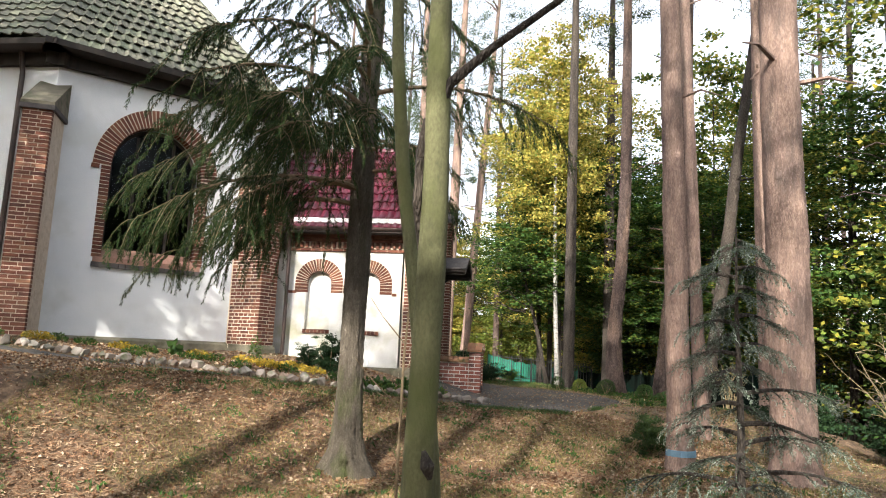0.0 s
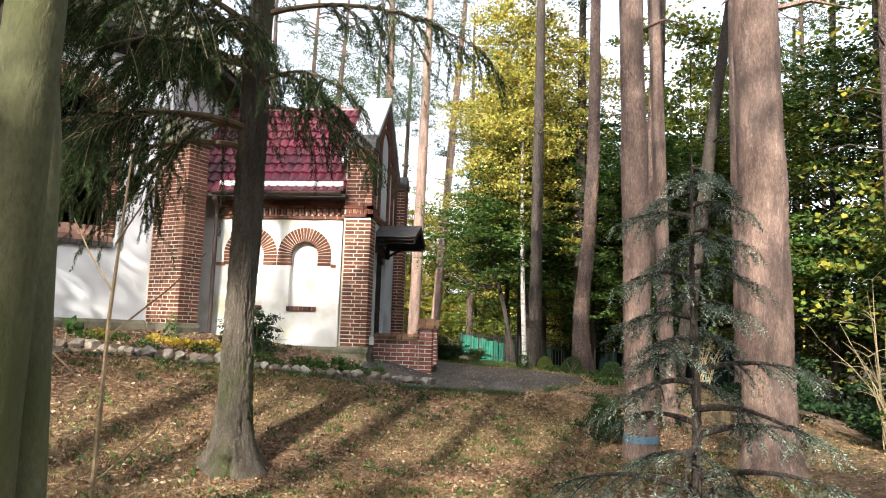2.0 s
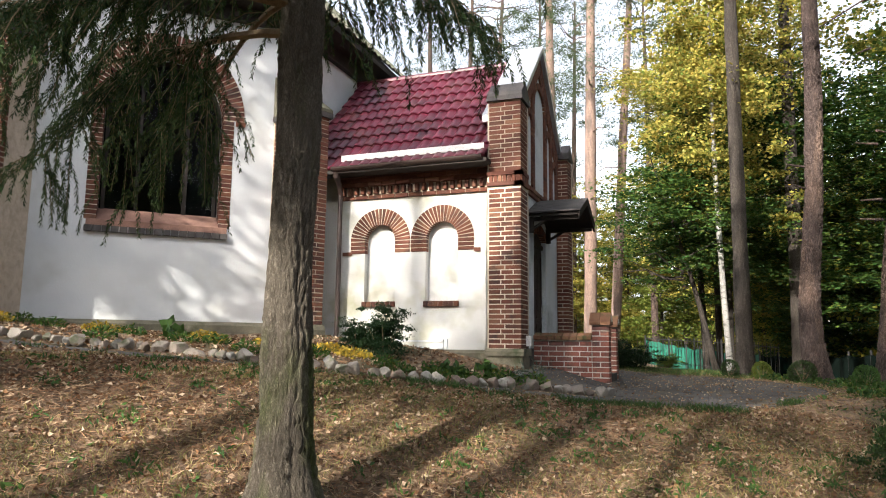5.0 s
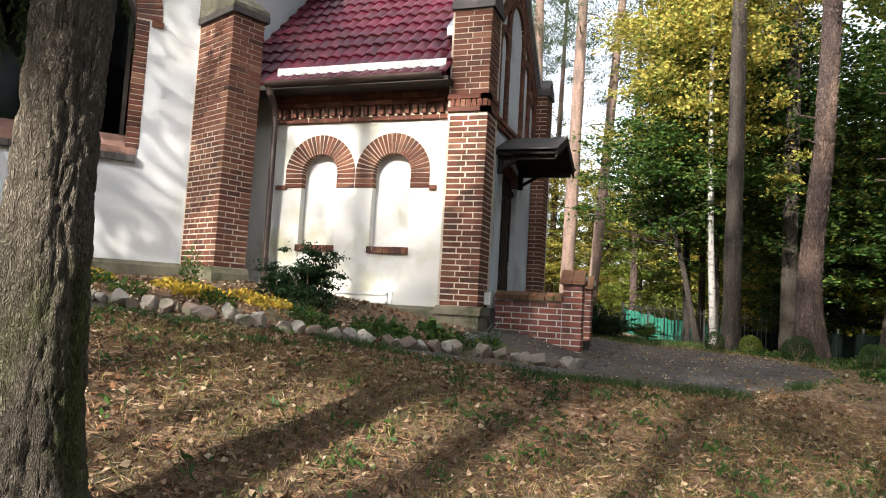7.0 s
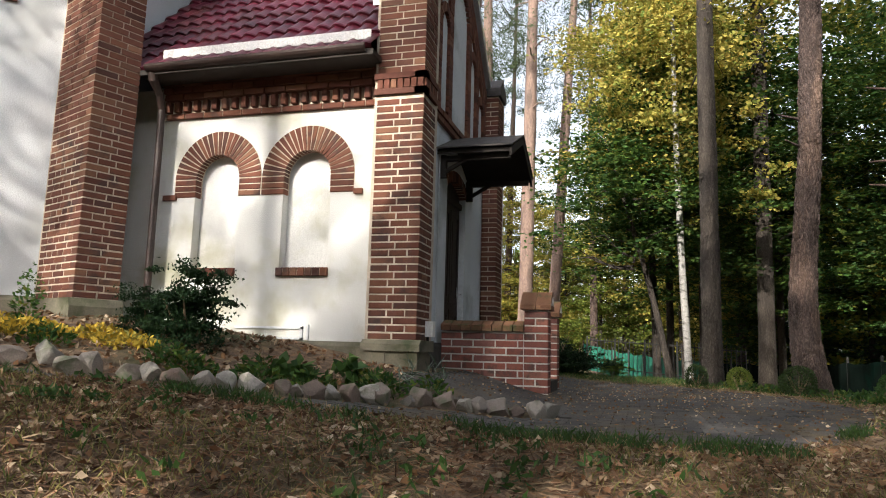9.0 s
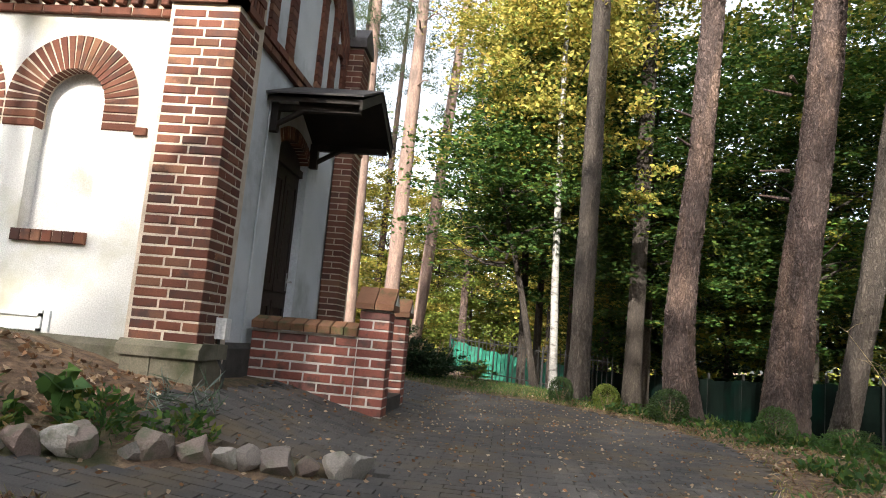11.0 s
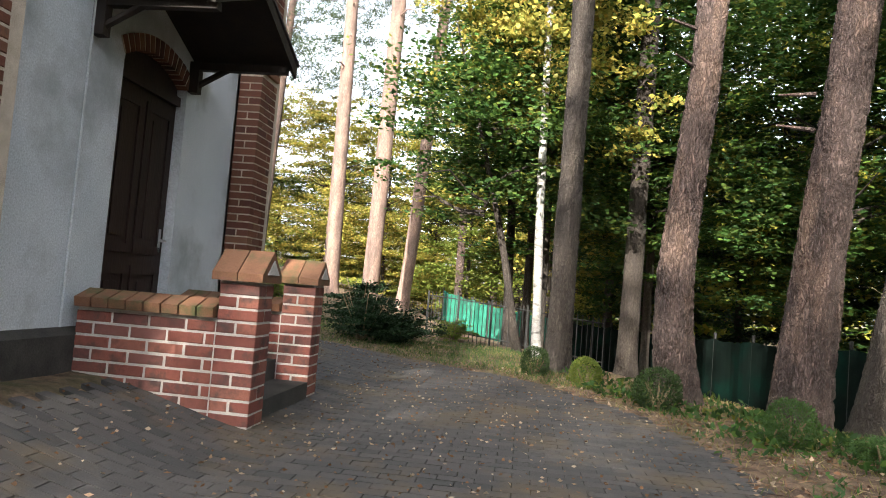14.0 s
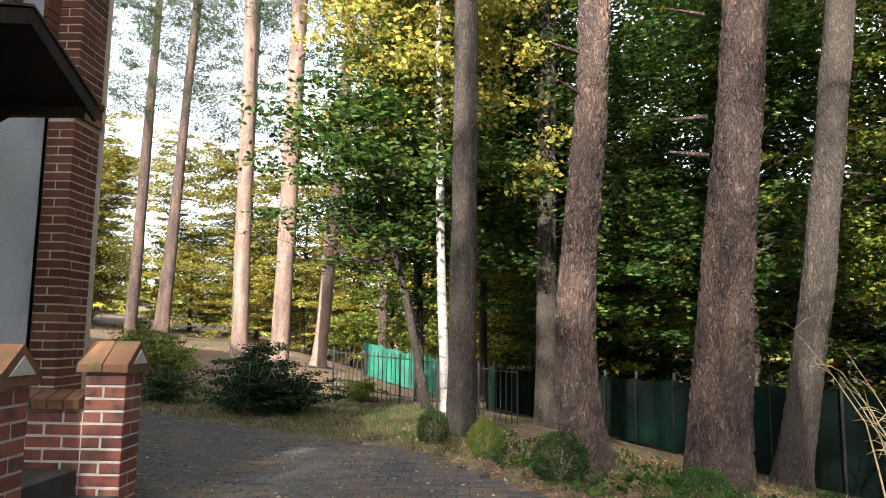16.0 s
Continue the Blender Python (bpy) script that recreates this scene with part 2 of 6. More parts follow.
def brick_mesh(l, h, w, mat):
    """A brick with worn edges on all its upright corners and face, shared by all of its size. Its middle is the origin."""
    key = (round(l, 3), round(h, 3), round(w, 3), mat.name)
    if key not in BRICK_MESHES:
        g = Geo()
        c = 0.006
        l2, h2, w2 = l / 2, h / 2, w / 2
        ring = lambda y, k: [(-l2 + k, y, -h2 + k), (l2 - k, y, -h2 + k), (l2 - k, y, h2 - k), (-l2 + k, y, h2 - k)]
        g.v = ring(-w2, c) + ring(-w2 + c, 0) + ring(w2, 0)
        g.f = [(0, 1, 2, 3)] + [(i, 4 + i, 4 + (i + 1) % 4, (i + 1) % 4) for i in range(4)] + [(4 + i, 8 + i, 8 + (i + 1) % 4, 4 + (i + 1) % 4) for i in range(4)]
        BRICK_MESHES[key] = g.mesh("brick", mat)
    return BRICK_MESHES[key]


rng = random.Random(7)


def lay(parent, fr, a0, a1, z, l_h, depth, mat, joined=None, proud=0.0, name="brick"):
    """One brick from a0 to a1 in a course whose bottom is z, in the wall frame fr: as an object, or into the Geo joined."""
    h = l_h
    out = proud + rng.uniform(-0.0025, 0.0025)
    if joined is not None:
        joined.box(fr, a0, a1, out - depth, out, z, z + h)
        return
    ob = new(name, brick_mesh(a1 - a0, h, depth, mat))
    o, u = Vector(fr(0, 0, 0)), Vector(fr(1, 0, 0))
    rz = math.degrees(math.atan2(u.y - o.y, u.x - o.x))
    ob.parent = parent
    ob.matrix_local = Matrix.Translation(fr((a0 + a1) / 2, out - depth / 2, z + h / 2)) @ pose(0, 0, 0, rng.uniform(-.4, .4), rng.uniform(-.4, .4), rz + rng.uniform(-.5, .5))


def row(length, start, joint=0.016, full=0.25, half=0.12):
    """Brick runs of one course over a length, alternating with start: 0 whole bricks first, 1 a shorter one (half) first."""
    out, a = [], 0.0
    if start:
        out.append((0.0, min(half, length)))
        a = half + joint
    while a < length - 0.03:
        e = min(a + full, length)
        if length - e < 0.07:
            e = length
        out.append((a, e))
        a = e + joint
    return out


def pier_bricks(parent, fr, width, depth, z0, z1, mat, pitch=0.0765, joint=0.0155, joined=None, joined_above=99.0, sides=("front", "right"), left_depth=0.0):
    """Bonded bricks on the faces of a pier. fr: the front face's frame, from its left edge, with d = 0 at the face."""
    frr = lambda a, d, z: fr(width + d, -a, z)
    frl = lambda a, d, z: fr(-d, -(left_depth or depth) + a, z)
    n = int((z1 - z0) / pitch + 0.01)
    for i in range(n):
        z = z0 + i * pitch
        tgt = joined if z >= joined_above else None
        even = i % 2
        h = pitch - joint
        right, left = "right" in sides, "left" in sides
        a0, a1 = (0.12 + joint if left and even else 0.0), (width - 0.12 - joint if right and even else width)
        full = 0.12 if even else 0.25
        for s, e in row(a1 - a0, even, full=full, half=0.185):
            lay(parent, fr, a0 + s, a0 + e, z, h, 0.12, mat, tgt)
        if right:
            b = 0.0 if even else 0.12 + joint
            for s, e in row(depth - b, 1 - even, full=0.25 if even else 0.12, half=0.185):
                lay(parent, frr, b + s, b + e, z, h, 0.12 if not (even and s == 0) else 0.12, mat, tgt)
        if left:
            L = left_depth or depth
            b = L if even else L - 0.12 - joint
            for s, e in row(b, 1 - even, full=0.25 if even else 0.12, half=0.185):
                lay(parent, frl, b - e, b - s, z, h, 0.12, mat, tgt)


def arch_bricks(parent, fr, ca, zc, r0, r1, mat, n, depth, proud, a_from=0.0, a_to=180.0, rise=1.0, joined=None):
    """Wedge bricks round an arch: n of them between two angles."""
    step = (a_to - a_from) / n
    for i in range(n):
        t0, t1 = radians(a_from + i * step + step * 0.13), radians(a_from + (i + 1) * step - step * 0.13)
        pts = [(ca + r * math.cos(t), zc + r * math.sin(t) * rise) for r, t in ((r0, t0), (r1, t0), (r1, t1), (r0, t1))]
        g = joined if joined is not None else Geo()
        g.prism(fr, pts, -depth, proud + rng.uniform(-0.002, 0.002))
        if joined is None:
            part("brick", g, mat, parent)


def arched_wall(make, fr, length, z0, z1, a0, a1, sill, spring, rise, thick, seg=20):
    """The two halves of a wall with a round-headed opening right through it; make() gives the mesh for each half."""
    m, r = (a0 + a1) / 2, (a1 - a0) / 2
    for s, end in ((-1, 0.0), (1, length)):
        arc = [(m + s * r * math.cos(math.pi * i / seg), spring + rise * math.sin(math.pi * i / seg)) for i in range(seg // 2 + 1)]
        foot = [(m, z0), (m, sill), (m + s * r, sill)] if sill > z0 else [(m + s * r, z0)]
        make().prism(fr, [(end, z0)] + foot + arc + [(m, z1), (end, z1)], -thick, 0)


# ---- the chapel: apse ----
chapel = thing("chapel", "white plastered brick chapel with apse and red-roofed annex", "chapel")
FA, FB, FE = frame_at(-9.5, 12.1, 45), frame_at(-17, 12.1, 0), frame_at(-6.6, 15.0, 90)
WALL_TOP = 7.15

g = Geo()
arched_wall(lambda: g, FA, 4.1, 0.9, WALL_TOP, 1.14, 3.0, 3.0, 4.95, 1.02, 0.45, 28)
apse_wall = part("apse_wall", g, M_PLASTER, chapel, "white plaster apse wall with an arched window")
g = Geo()
g.box(FB, 0, 7.5, -0.45, 0, 0.9, WALL_TOP)
part("nave_wall", g, M_PLASTER, chapel)
g = Geo()
g.box(FE, 0, 4.2, -0.45, 0, 0.9, WALL_TOP)
part("end_wall", g, M_PLASTER, chapel)
g = Geo()
FC, FD = frame_at(-6.6, 19.2, 135), frame_at(-9.5, 22.1, 180)
g.box(FC, 0, 4.1, -0.45, 0, 0.9, WALL_TOP)
g.box(FD, 0, 7.5, -0.45, 0, 0.9, WALL_TOP)
g.box(frame_at(-17, 22.1, 270), 0, 10, -0.45, 0, 0.9, WALL_TOP)
part("back_wall", g, M_PLASTER, chapel)
# unseen black sheets added behind the window in place of the room's shade
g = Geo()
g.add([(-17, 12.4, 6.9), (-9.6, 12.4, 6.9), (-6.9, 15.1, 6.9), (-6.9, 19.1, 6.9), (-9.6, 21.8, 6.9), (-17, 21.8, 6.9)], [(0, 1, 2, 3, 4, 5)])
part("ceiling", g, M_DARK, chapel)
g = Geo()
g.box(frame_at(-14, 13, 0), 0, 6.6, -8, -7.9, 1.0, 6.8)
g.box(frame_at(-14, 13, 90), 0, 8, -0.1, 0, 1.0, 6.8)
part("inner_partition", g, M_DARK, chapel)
# stone base course along the apse
g = Geo()
for fr, l0, l1 in ((FA, -0.03, 4.15), (FB, 0, 7.5)):
    g.box(fr, l0, l1, 0, 0.07, 0.9, 1.42)
    g.prism(lambda a, d, z, f=fr: f(d, a, z), [(0.0, 1.42), (0.07, 1.42), (0.0, 1.48)], l0, l1)
part("plinth", g, M_STONE, chapel, "weathered stone plinth course")
g = Geo()
g.box(FA, -0.2, 4.3, 0, 0.35, 0.9, 1.16)
g.box(FB, 0, 7.7, 0, 0.35, 0.9, 1.16)
part("footing_ledge", g, M_STONE, chapel)

# arched window: jamb bricks, ring, sill, frame, glass
window = part("window", (lambda q: (q.box(FA, 1.16, 2.98, -0.40, -0.36, 3.02, 3.08), q)[1])(Geo()), M_DARKWOOD, chapel, "tall arched window with dark frame")
for s in (-1, 1):
    ring_back = Geo()
    a0, a1 = sorted((2.07 + s * 0.93, 2.07 + s * 1.09))
    ring_back.box(FA, a0, a1, -0.28, 0.004, 3.05, 4.95)
    surround = part("window_surround", ring_back, M_MORTAR, window)
for i in range(24):
    z = 3.06 + i * 0.0785
    long_one = i % 2
    for s in (-1, 1):
        w = 0.17
        a0, a1 = (2.07 - 0.935 - w, 2.07 - 0.925) if s < 0 else (2.07 + 0.925, 2.07 + 0.935 + w)
        lay(surround, FA, a0, a1, z, 0.067, 0.29, M_BRICK, proud=0.012)
arch_bricks(surround, FA, 2.07, 4.95, 0.925, 1.27, M_BRICK, 46, 0.28, 0.014, rise=1.08)
g = Geo()
bow = lambda r: [(2.07 + r * math.cos(math.pi * k / 28), 4.95 + r * 1.08 * math.sin(math.pi * k / 28)) for k in range(29)]
g.prism(FA, bow(1.275) + bow(0.93)[::-1], -0.27, 0.005)
part("ring_mortar", g, M_MORTAR, surround)
g = Geo()
for a0, a1 in ((0.78, 0.93), (3.2, 3.36)):
    g = Geo()
    g.box(FA, a0, a1, -0.02, 0.03, 4.86, 4.945)
    part("impost", g, M_BRICKS, surround)
g = Geo()
g.prism(lambda a, d, z: FA(d, a, z), [(-0.36, 3.3), (0.02, 3.06), (0.02, 2.96), (-0.36, 2.96)], 1.0, 3.14)
part("sill", g, material("sill_stone", (0.20, 0.11, 0.085), (0.30, 0.17, 0.13), 5, 80, 0.85, 0.4), window, "reddish stone sloping sill")
for i in range(17):
    g = Geo()
    g.box(FA, 0.98 + i * 0.128, 0.98 + i * 0.128 + 0.118, -0.1, 0.075, 2.86, 2.955)
    part("sill_tile", g, M_CAPSLATE, window)
g = Geo()
for a in (1.17, 1.67, 2.42, 2.91):
    g.box(FA, a, a + 0.06, -0.40, -0.34, 3.02, 5.75 if 1.3 < a < 2.8 else 5.1)
for z in (3.05,):
    g.box(FA, 1.17, 2.97, -0.395, -0.345, z, z + 0.055)
for k in range(24):
    t0, t1 = math.pi * k / 24, math.pi * (k + 1) / 24
    g.prism(FA, [(2.07 + r * math.cos(t), 4.95 + r * 1.08 * math.sin(t)) for r, t in ((0.86, t0), (0.93, t0), (0.93, t1), (0.86, t1))], -0.40, -0.34)
part("window_frame", g, M_DARKWOOD, window)
g = Geo()
g.prism(FA, [(1.15, 3.02), (2.99, 3.02)] + [(2.07 + 0.92 * math.cos(math.pi * k / 24), 4.95 + 0.99 * math.sin(math.pi * k / 24)) for k in range(25)], -0.376, -0.368)
pane = part("pane", g, M_GLASS, window)
pane.visible_shadow = False

# eaves and tiled roof of the apse
g = Geo()
for fr, l0, l1 in ((FA, -0.25, 4.35), (FB, 0, 7.7), (FE, -0.25, 4.5)):
    g = Geo()
    g.box(fr, l0, l1, 0.0, 0.12, 6.75, 7.0)
    part("frieze_board", g, M_DARKWOOD, chapel)
    g = Geo()
    g.box(fr, l0 - 0.1, l1 + 0.1, 0.0, 0.55, 7.0, 7.12)
    part("eaves_board", g, M_DARKWOOD, chapel, "dark wooden eaves boards")
APEX = Vector((-11.8, 17.1, 13.2))
tiles = Geo()


def roof_tiles(p0, p1, q0, q1, rows):
    """Rows of curved roof tiles between an eaves line and an upper line."""
    p0, p1, q0, q1 = map(Vector, (p0, p1, q0, q1))
    nrm = (p1 - p0).cross(q0 - p0).normalized()
    if nrm.z < 0:
        nrm = -nrm
    for k in range(rows):
        a, b = p0.lerp(q0, k / rows), p1.lerp(q1, k / rows)
        c, d = p0.lerp(q0, (k + 1.12) / rows), p1.lerp(q1, (k + 1.12) / rows)
        n = max(1, int((b - a).length / 0.23))
        for i in range(n):
            lo = [a.lerp(b, (i + f) / n) + nrm * (0.05 + h) for f, h in ((0, 0.0), (0.3, 0.05), (0.6, 0.02), (1.02, 0.0))]
            hi = [c.lerp(d, (i + f) / n) + nrm * h for f, h in ((0, 0.0), (0.3, 0.05), (0.6, 0.02), (1.02, 0.0))]
            und = [v - nrm * 0.02 for v in lo]
            tiles.add(lo + hi + und, [(0, 1, 5, 4), (1, 2, 6, 5), (2, 3, 7, 6), (8, 9, 1, 0), (9, 10, 2, 1), (10, 11, 3, 2)])


EA = [Vector((-9.7, 11.55, 7.14)), Vector((-6.05, 14.78, 7.14)), Vector((-6.05, 19.42, 7.14)), Vector((-17.2, 11.55, 7.14)), Vector((-9.7, 22.65, 7.14)), Vector((-17.2, 22.65, 7.14))]
RIDGE = Vector((-17.2, 17.1, 13.2))
roof_tiles(EA[0], EA[1], APEX, APEX, 24)
roof_tiles(EA[1], EA[2], APEX, APEX, 24)
roof_tiles(EA[3], EA[0], RIDGE, APEX, 24)
g = Geo()
lo = Vector((0, 0, 0.05))
g.add([v - lo for v in EA] + [APEX - lo, RIDGE - lo], [(0, 1, 6), (1, 2, 6), (3, 0, 6, 7), (2, 4, 6), (4, 5, 7, 6)])
roof = part("roof", g, M_PANTILE, chapel, "steep dark mossy tiled roof")
part("roof_tiles", tiles, M_PANTILE, roof, kind="stuff")


# ---- buttresses of the apse ----
def buttress(x, y, turn, depth, width, z_cap, single_below, label):
    """A brick buttress that runs out of a corner along turn; its lit flank is its right side seen from outside."""
    axis = radians(turn)
    ax, ay = math.cos(axis), math.sin(axis)
    fx, fy = x + ax * depth, y + ay * depth
    # front face frame: its run is the axis turned by 90 degrees
    ox, oy = fx + ay * width / 2, fy - ax * width / 2
    fr = frame_at(ox, oy, turn + 90)
    g = Geo()
    g.box(fr, 0.006, width - 0.006, -depth - 0.3, -0.006, 0.9, z_cap)
    core = part("buttress", g, M_MORTAR, chapel, label)
    far = Geo()
    pier_bricks(core, fr, width, depth + 0.1, 1.45, z_cap, M_BRICK, joined=far, joined_above=single_below, sides=("front", "left"), left_depth=depth + 0.1)
    if far.v:
        part("bricks", far, M_BRICKS, core, kind="stuff")
    g = Geo()
    g.box(fr, -0.04, width + 0.04, -depth - 0.1, 0.04, 1.16, 1.36)
    g.prism(lambda a, d, z: fr(d, a, z), [(0.04, 1.36), (0.0, 1.445), (-depth, 1.445), (-depth, 1.36)], -0.04, width + 0.04)
    g.box(fr, -0.10, width + 0.10, -depth - 0.1, 0.1, 0.8, 1.16)
    part("base", g, M_STONE, core)
    g = Geo()
    g.box(fr, -0.05, width + 0.05, -depth - 0.1, 0.05, z_cap - 0.09, z_cap)
    part("cap_course", g, M_CAPSLATE, core)
    g = Geo()
    g.prism(lambda a, d, z: fr(d, a, z), [(0.05, z_cap + 0.003), (0.05, z_cap + 0.06), (-depth - 0.1, z_cap + 0.75), (-depth - 0.1, z_cap + 0.003)], -0.04, width + 0.04)
    part("sloping_cap", g, M_STONE, core)


buttress(-6.55, 15.0, -22.5, 0.80, 0.5, 5.1, 3.35, "tall brick buttress with a sloping stone cap")
buttress(-9.55, 12.1, -67.5, 0.80, 0.5, 5.7, 1.4, "tall brick buttress beside the arched window")

# downpipe on the far corner of the nave
g = Geo()
g.tube([(-10.2, 11.9, 7.0), (-10.2, 12.0, 6.6), (-10.2, 12.02, 1.3)], [0.05] * 3, 10)
part("downpipe", g, M_PIPE, chapel)

# ---- the annex ----
FS, FG = frame_at(-6.6, 15.4, 0), frame_at(-2.6, 15.4, 90)
S = lambda x: x + 6.6                      # along the arcaded wall
g = Geo()
ARCH = (-4.91, -3.77)
cuts = [0.0, S(-4.34), 4.0]
panels = []
for cx, lo_a, hi_a in ((ARCH[0], cuts[0], cuts[1]), (ARCH[1], cuts[1], cuts[2])):
    fr = lambda a, d, z, o=lo_a: FS(a + o, d, z)
    arched_wall(lambda: panels.append(Geo()) or panels[-1], fr, hi_a - lo_a, 0.6, 3.64, S(cx) - 0.29 - lo_a, S(cx) + 0.29 - lo_a, 1.84, 2.9, 0.29, 0.13, 20)
g.box(FS, 0, 4.0, -0.45, -0.13, 0.6, 4.1)
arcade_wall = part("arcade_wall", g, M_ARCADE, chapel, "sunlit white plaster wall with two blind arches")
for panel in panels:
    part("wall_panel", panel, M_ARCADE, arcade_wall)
for cx in ARCH:
    g = Geo()
    bow = lambda r: [(S(cx) + r * math.cos(math.pi * k / 24), 2.9 + r * math.sin(math.pi * k / 24)) for k in range(25)]
    g.prism(FS, [(S(cx) + 0.567, 2.70)] + bow(0.567) + [(S(cx) - 0.567, 2.70), (S(cx) - 0.285, 2.70)] + bow(0.285)[::-1] + [(S(cx) + 0.285, 2.70)], -0.12, 0.006)
    arch = part("blind_arch", g, M_MORTAR, arcade_wall, "round brick arch over a white niche")
    arch_bricks(arch, FS, S(cx), 2.9, 0.283, 0.562, M_BRICK, 23, 0.1, 0.014)
    for s in (-1, 1):
        for i in range(3):
            a, b = sorted((S(cx) + s * 0.283, S(cx) + s * 0.562))
            lay(arch, FS, a, b, 2.69 + i * 0.071, 0.06, 0.11, M_BRICK, proud=0.014)
    g = Geo()
    g.box(FS, S(cx) - 0.30, S(cx) + 0.30, -0.13, 0.03, 1.775, 1.845)
    sill = part("niche_sill", g, M_MORTAR, arcade_wall)
    for i in range(7):
        a = S(cx) - 0.31 + i * 0.089
        lay(sill, FS, a, a + 0.08, 1.765, 0.092, 0.17, M_BRICK, proud=0.045)
g = Geo()
g.box(FS, S(-5.62), S(-5.44), -0.02, 0.03, 2.66, 2.72)
part("impost_brick", g, M_BRICKS, arcade_wall)
g = Geo()
g.box(FS, S(-3.2), S(-3.1), -0.02, 0.03, 2.66, 2.72)
part("impost_brick", g, M_BRICKS, arcade_wall)
# cornice: brick band, dentils, upper band
g = Geo()
g.box(FS, 0.9, 3.75, -0.13, 0.03, 3.645, 3.705)
g.box(FS, 0.9, 3.75, -0.13, 0.02, 3.705, 4.1)
cornice = part("cornice", g, M_MORTAR, arcade_wall)
for i in range(11):
    lay(cornice, FS, 0.95 + i * 0.255, 0.95 + i * 0.255 + 0.244, 3.64, 0.066, 0.15, M_BRICK, proud=0.045)
for i in range(22):
    lay(cornice, FS, 0.95 + i * 0.1275, 0.95 + i * 0.1275 + 0.065, 3.718, 0.13, 0.15, M_BRICK, proud=0.085)
up = Geo()
for k, (z, p) in enumerate(((3.86, 0.10), (3.935, 0.13), (4.01, 0.16))):
    for s, e in row(2.8, k % 2):
        lay(cornice, FS, 0.95 + s, 0.95 + e, z, 0.065, 0.2, M_BRICKS, joined=up, proud=p)
part("upper_course", up, M_BRICKS, cornice, kind="stuff")
# base of the wall: ledge and small hatch
g = Geo()
g.box(FS, 0.9, 3.72, 0, 0.05, 0.6, 1.02)
g.prism(lambda a, d, z: FS(d, a, z), [(0, 1.02), (0.05, 1.02), (0, 1.07)], 0.9, 3.72)
part("plinth", g, M_STONE, arcade_wall)
g = Geo()
for a0, a1, z0, z1 in ((S(-4.55), S(-3.72), 1.19, 1.215), (S(-4.55), S(-3.72), 1.08, 1.10), (S(-3.75), S(-3.72), 1.08, 1.24), (S(-3.67), S(-3.65), 1.08, 1.24)):
    g.box(FS, a0, a1, 0, 0.02, z0, z1)
part("vent_frame", g, M_GREYPLASTER, arcade_wall)

# door wall and gable
A = lambda y: y - 15.4
g = Geo()
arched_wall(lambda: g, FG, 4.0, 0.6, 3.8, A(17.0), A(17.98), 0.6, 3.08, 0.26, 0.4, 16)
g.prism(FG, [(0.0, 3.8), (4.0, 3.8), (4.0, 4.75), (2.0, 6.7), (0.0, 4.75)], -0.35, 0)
door_wall = part("gable_wall", g, M_GREYPLASTER, chapel, "plaster gable wall with a door, its shade put into the grey")
for a0, a1 in ((0.1, A(17.0)), (A(17.98), 3.7)):
    g = Geo()
    g.prism(lambda a, d, z: FG(d, a, z), [(0, 0.5), (0.07, 0.5), (0.07, 1.05), (0, 1.1)], a0, a1)
    part("plinth", g, M_DARKPLINTH, door_wall, "dark weathered plinth")
# thin conduit on the plaster
g = Geo()
g.tube([FG(A(16.58), 0.012, 1.1), FG(A(16.58), 0.012, 3.4)], [0.009, 0.009], 6)
part("conduit", g, M_GREYPLASTER, door_wall)
# brick work of the gable
gb = Geo()
for k in range(2):
    for s, e in row(3.6, k):
        lay(None, FG, 0.15 + s, 0.15 + e, 3.80 + k * 0.077, 0.066, 0.1, M_BRICKS, joined=gb, proud=0.05 + 0.02 * k)
gable_top = lambda a: 4.75 + (2.0 - abs(a - 2.0)) * 0.975
for a_mid in (0.45, 0.97, 1.49, 2.51, 3.03, 3.55):
    zt = gable_top(a_mid) - 0.42
    n = int((zt - 3.96) / 0.0765)
    for i in range(n):
        z = 3.96 + i * 0.0765
        lay(None, FG, a_mid - 0.09, a_mid + 0.09, z, 0.065, 0.1, M_BRICKS, joined=gb, proud=0.04)
for a_mid in (0.71, 1.23, 2.0, 2.77, 3.29):
    r = 0.17 if a_mid != 2.0 else 0.42
    zc = gable_top(a_mid - 0.2 if a_mid < 2 else (a_mid + 0.2 if a_mid > 2 else 1.5)) - 0.62
    arch_bricks(None, FG, a_mid, zc, r, r + 0.12, M_BRICKS, 11 if r < 0.3 else 19, 0.06, 0.045, joined=gb)
for i in range(80):
    for s in (-1, 1):
        for j in range(3):
            t = (i + 0.08 * (j % 2)) / 80 * 2.0
            a0 = 2.0 + s * t
            a1 = 2.0 + s * (t + 2.0 / 80 * 0.86)
            zt = gable_top(a0) - 0.02 - j * 0.125
            lo_a, hi_a = min(a0, a1), max(a0, a1)
            gb.box(FG, lo_a, hi_a, -0.06, 0.05 - j * 0.006, zt - 0.115, zt)
part("gable_bricks", gb, M_BRICKS, door_wall, "brick strips, arches and string course", kind="stuff")
g = Geo()
for s in (-1, 1):
    pts = [(2.0, 6.9), (2.0, 6.78), (2.0 + s * 2.0, 4.83), (2.0 + s * 2.0, 4.95)]
    g.prism(FG, pts, -0.48, 0.11)
part("coping", g, M_ZINC, door_wall, "grey sheet metal coping")

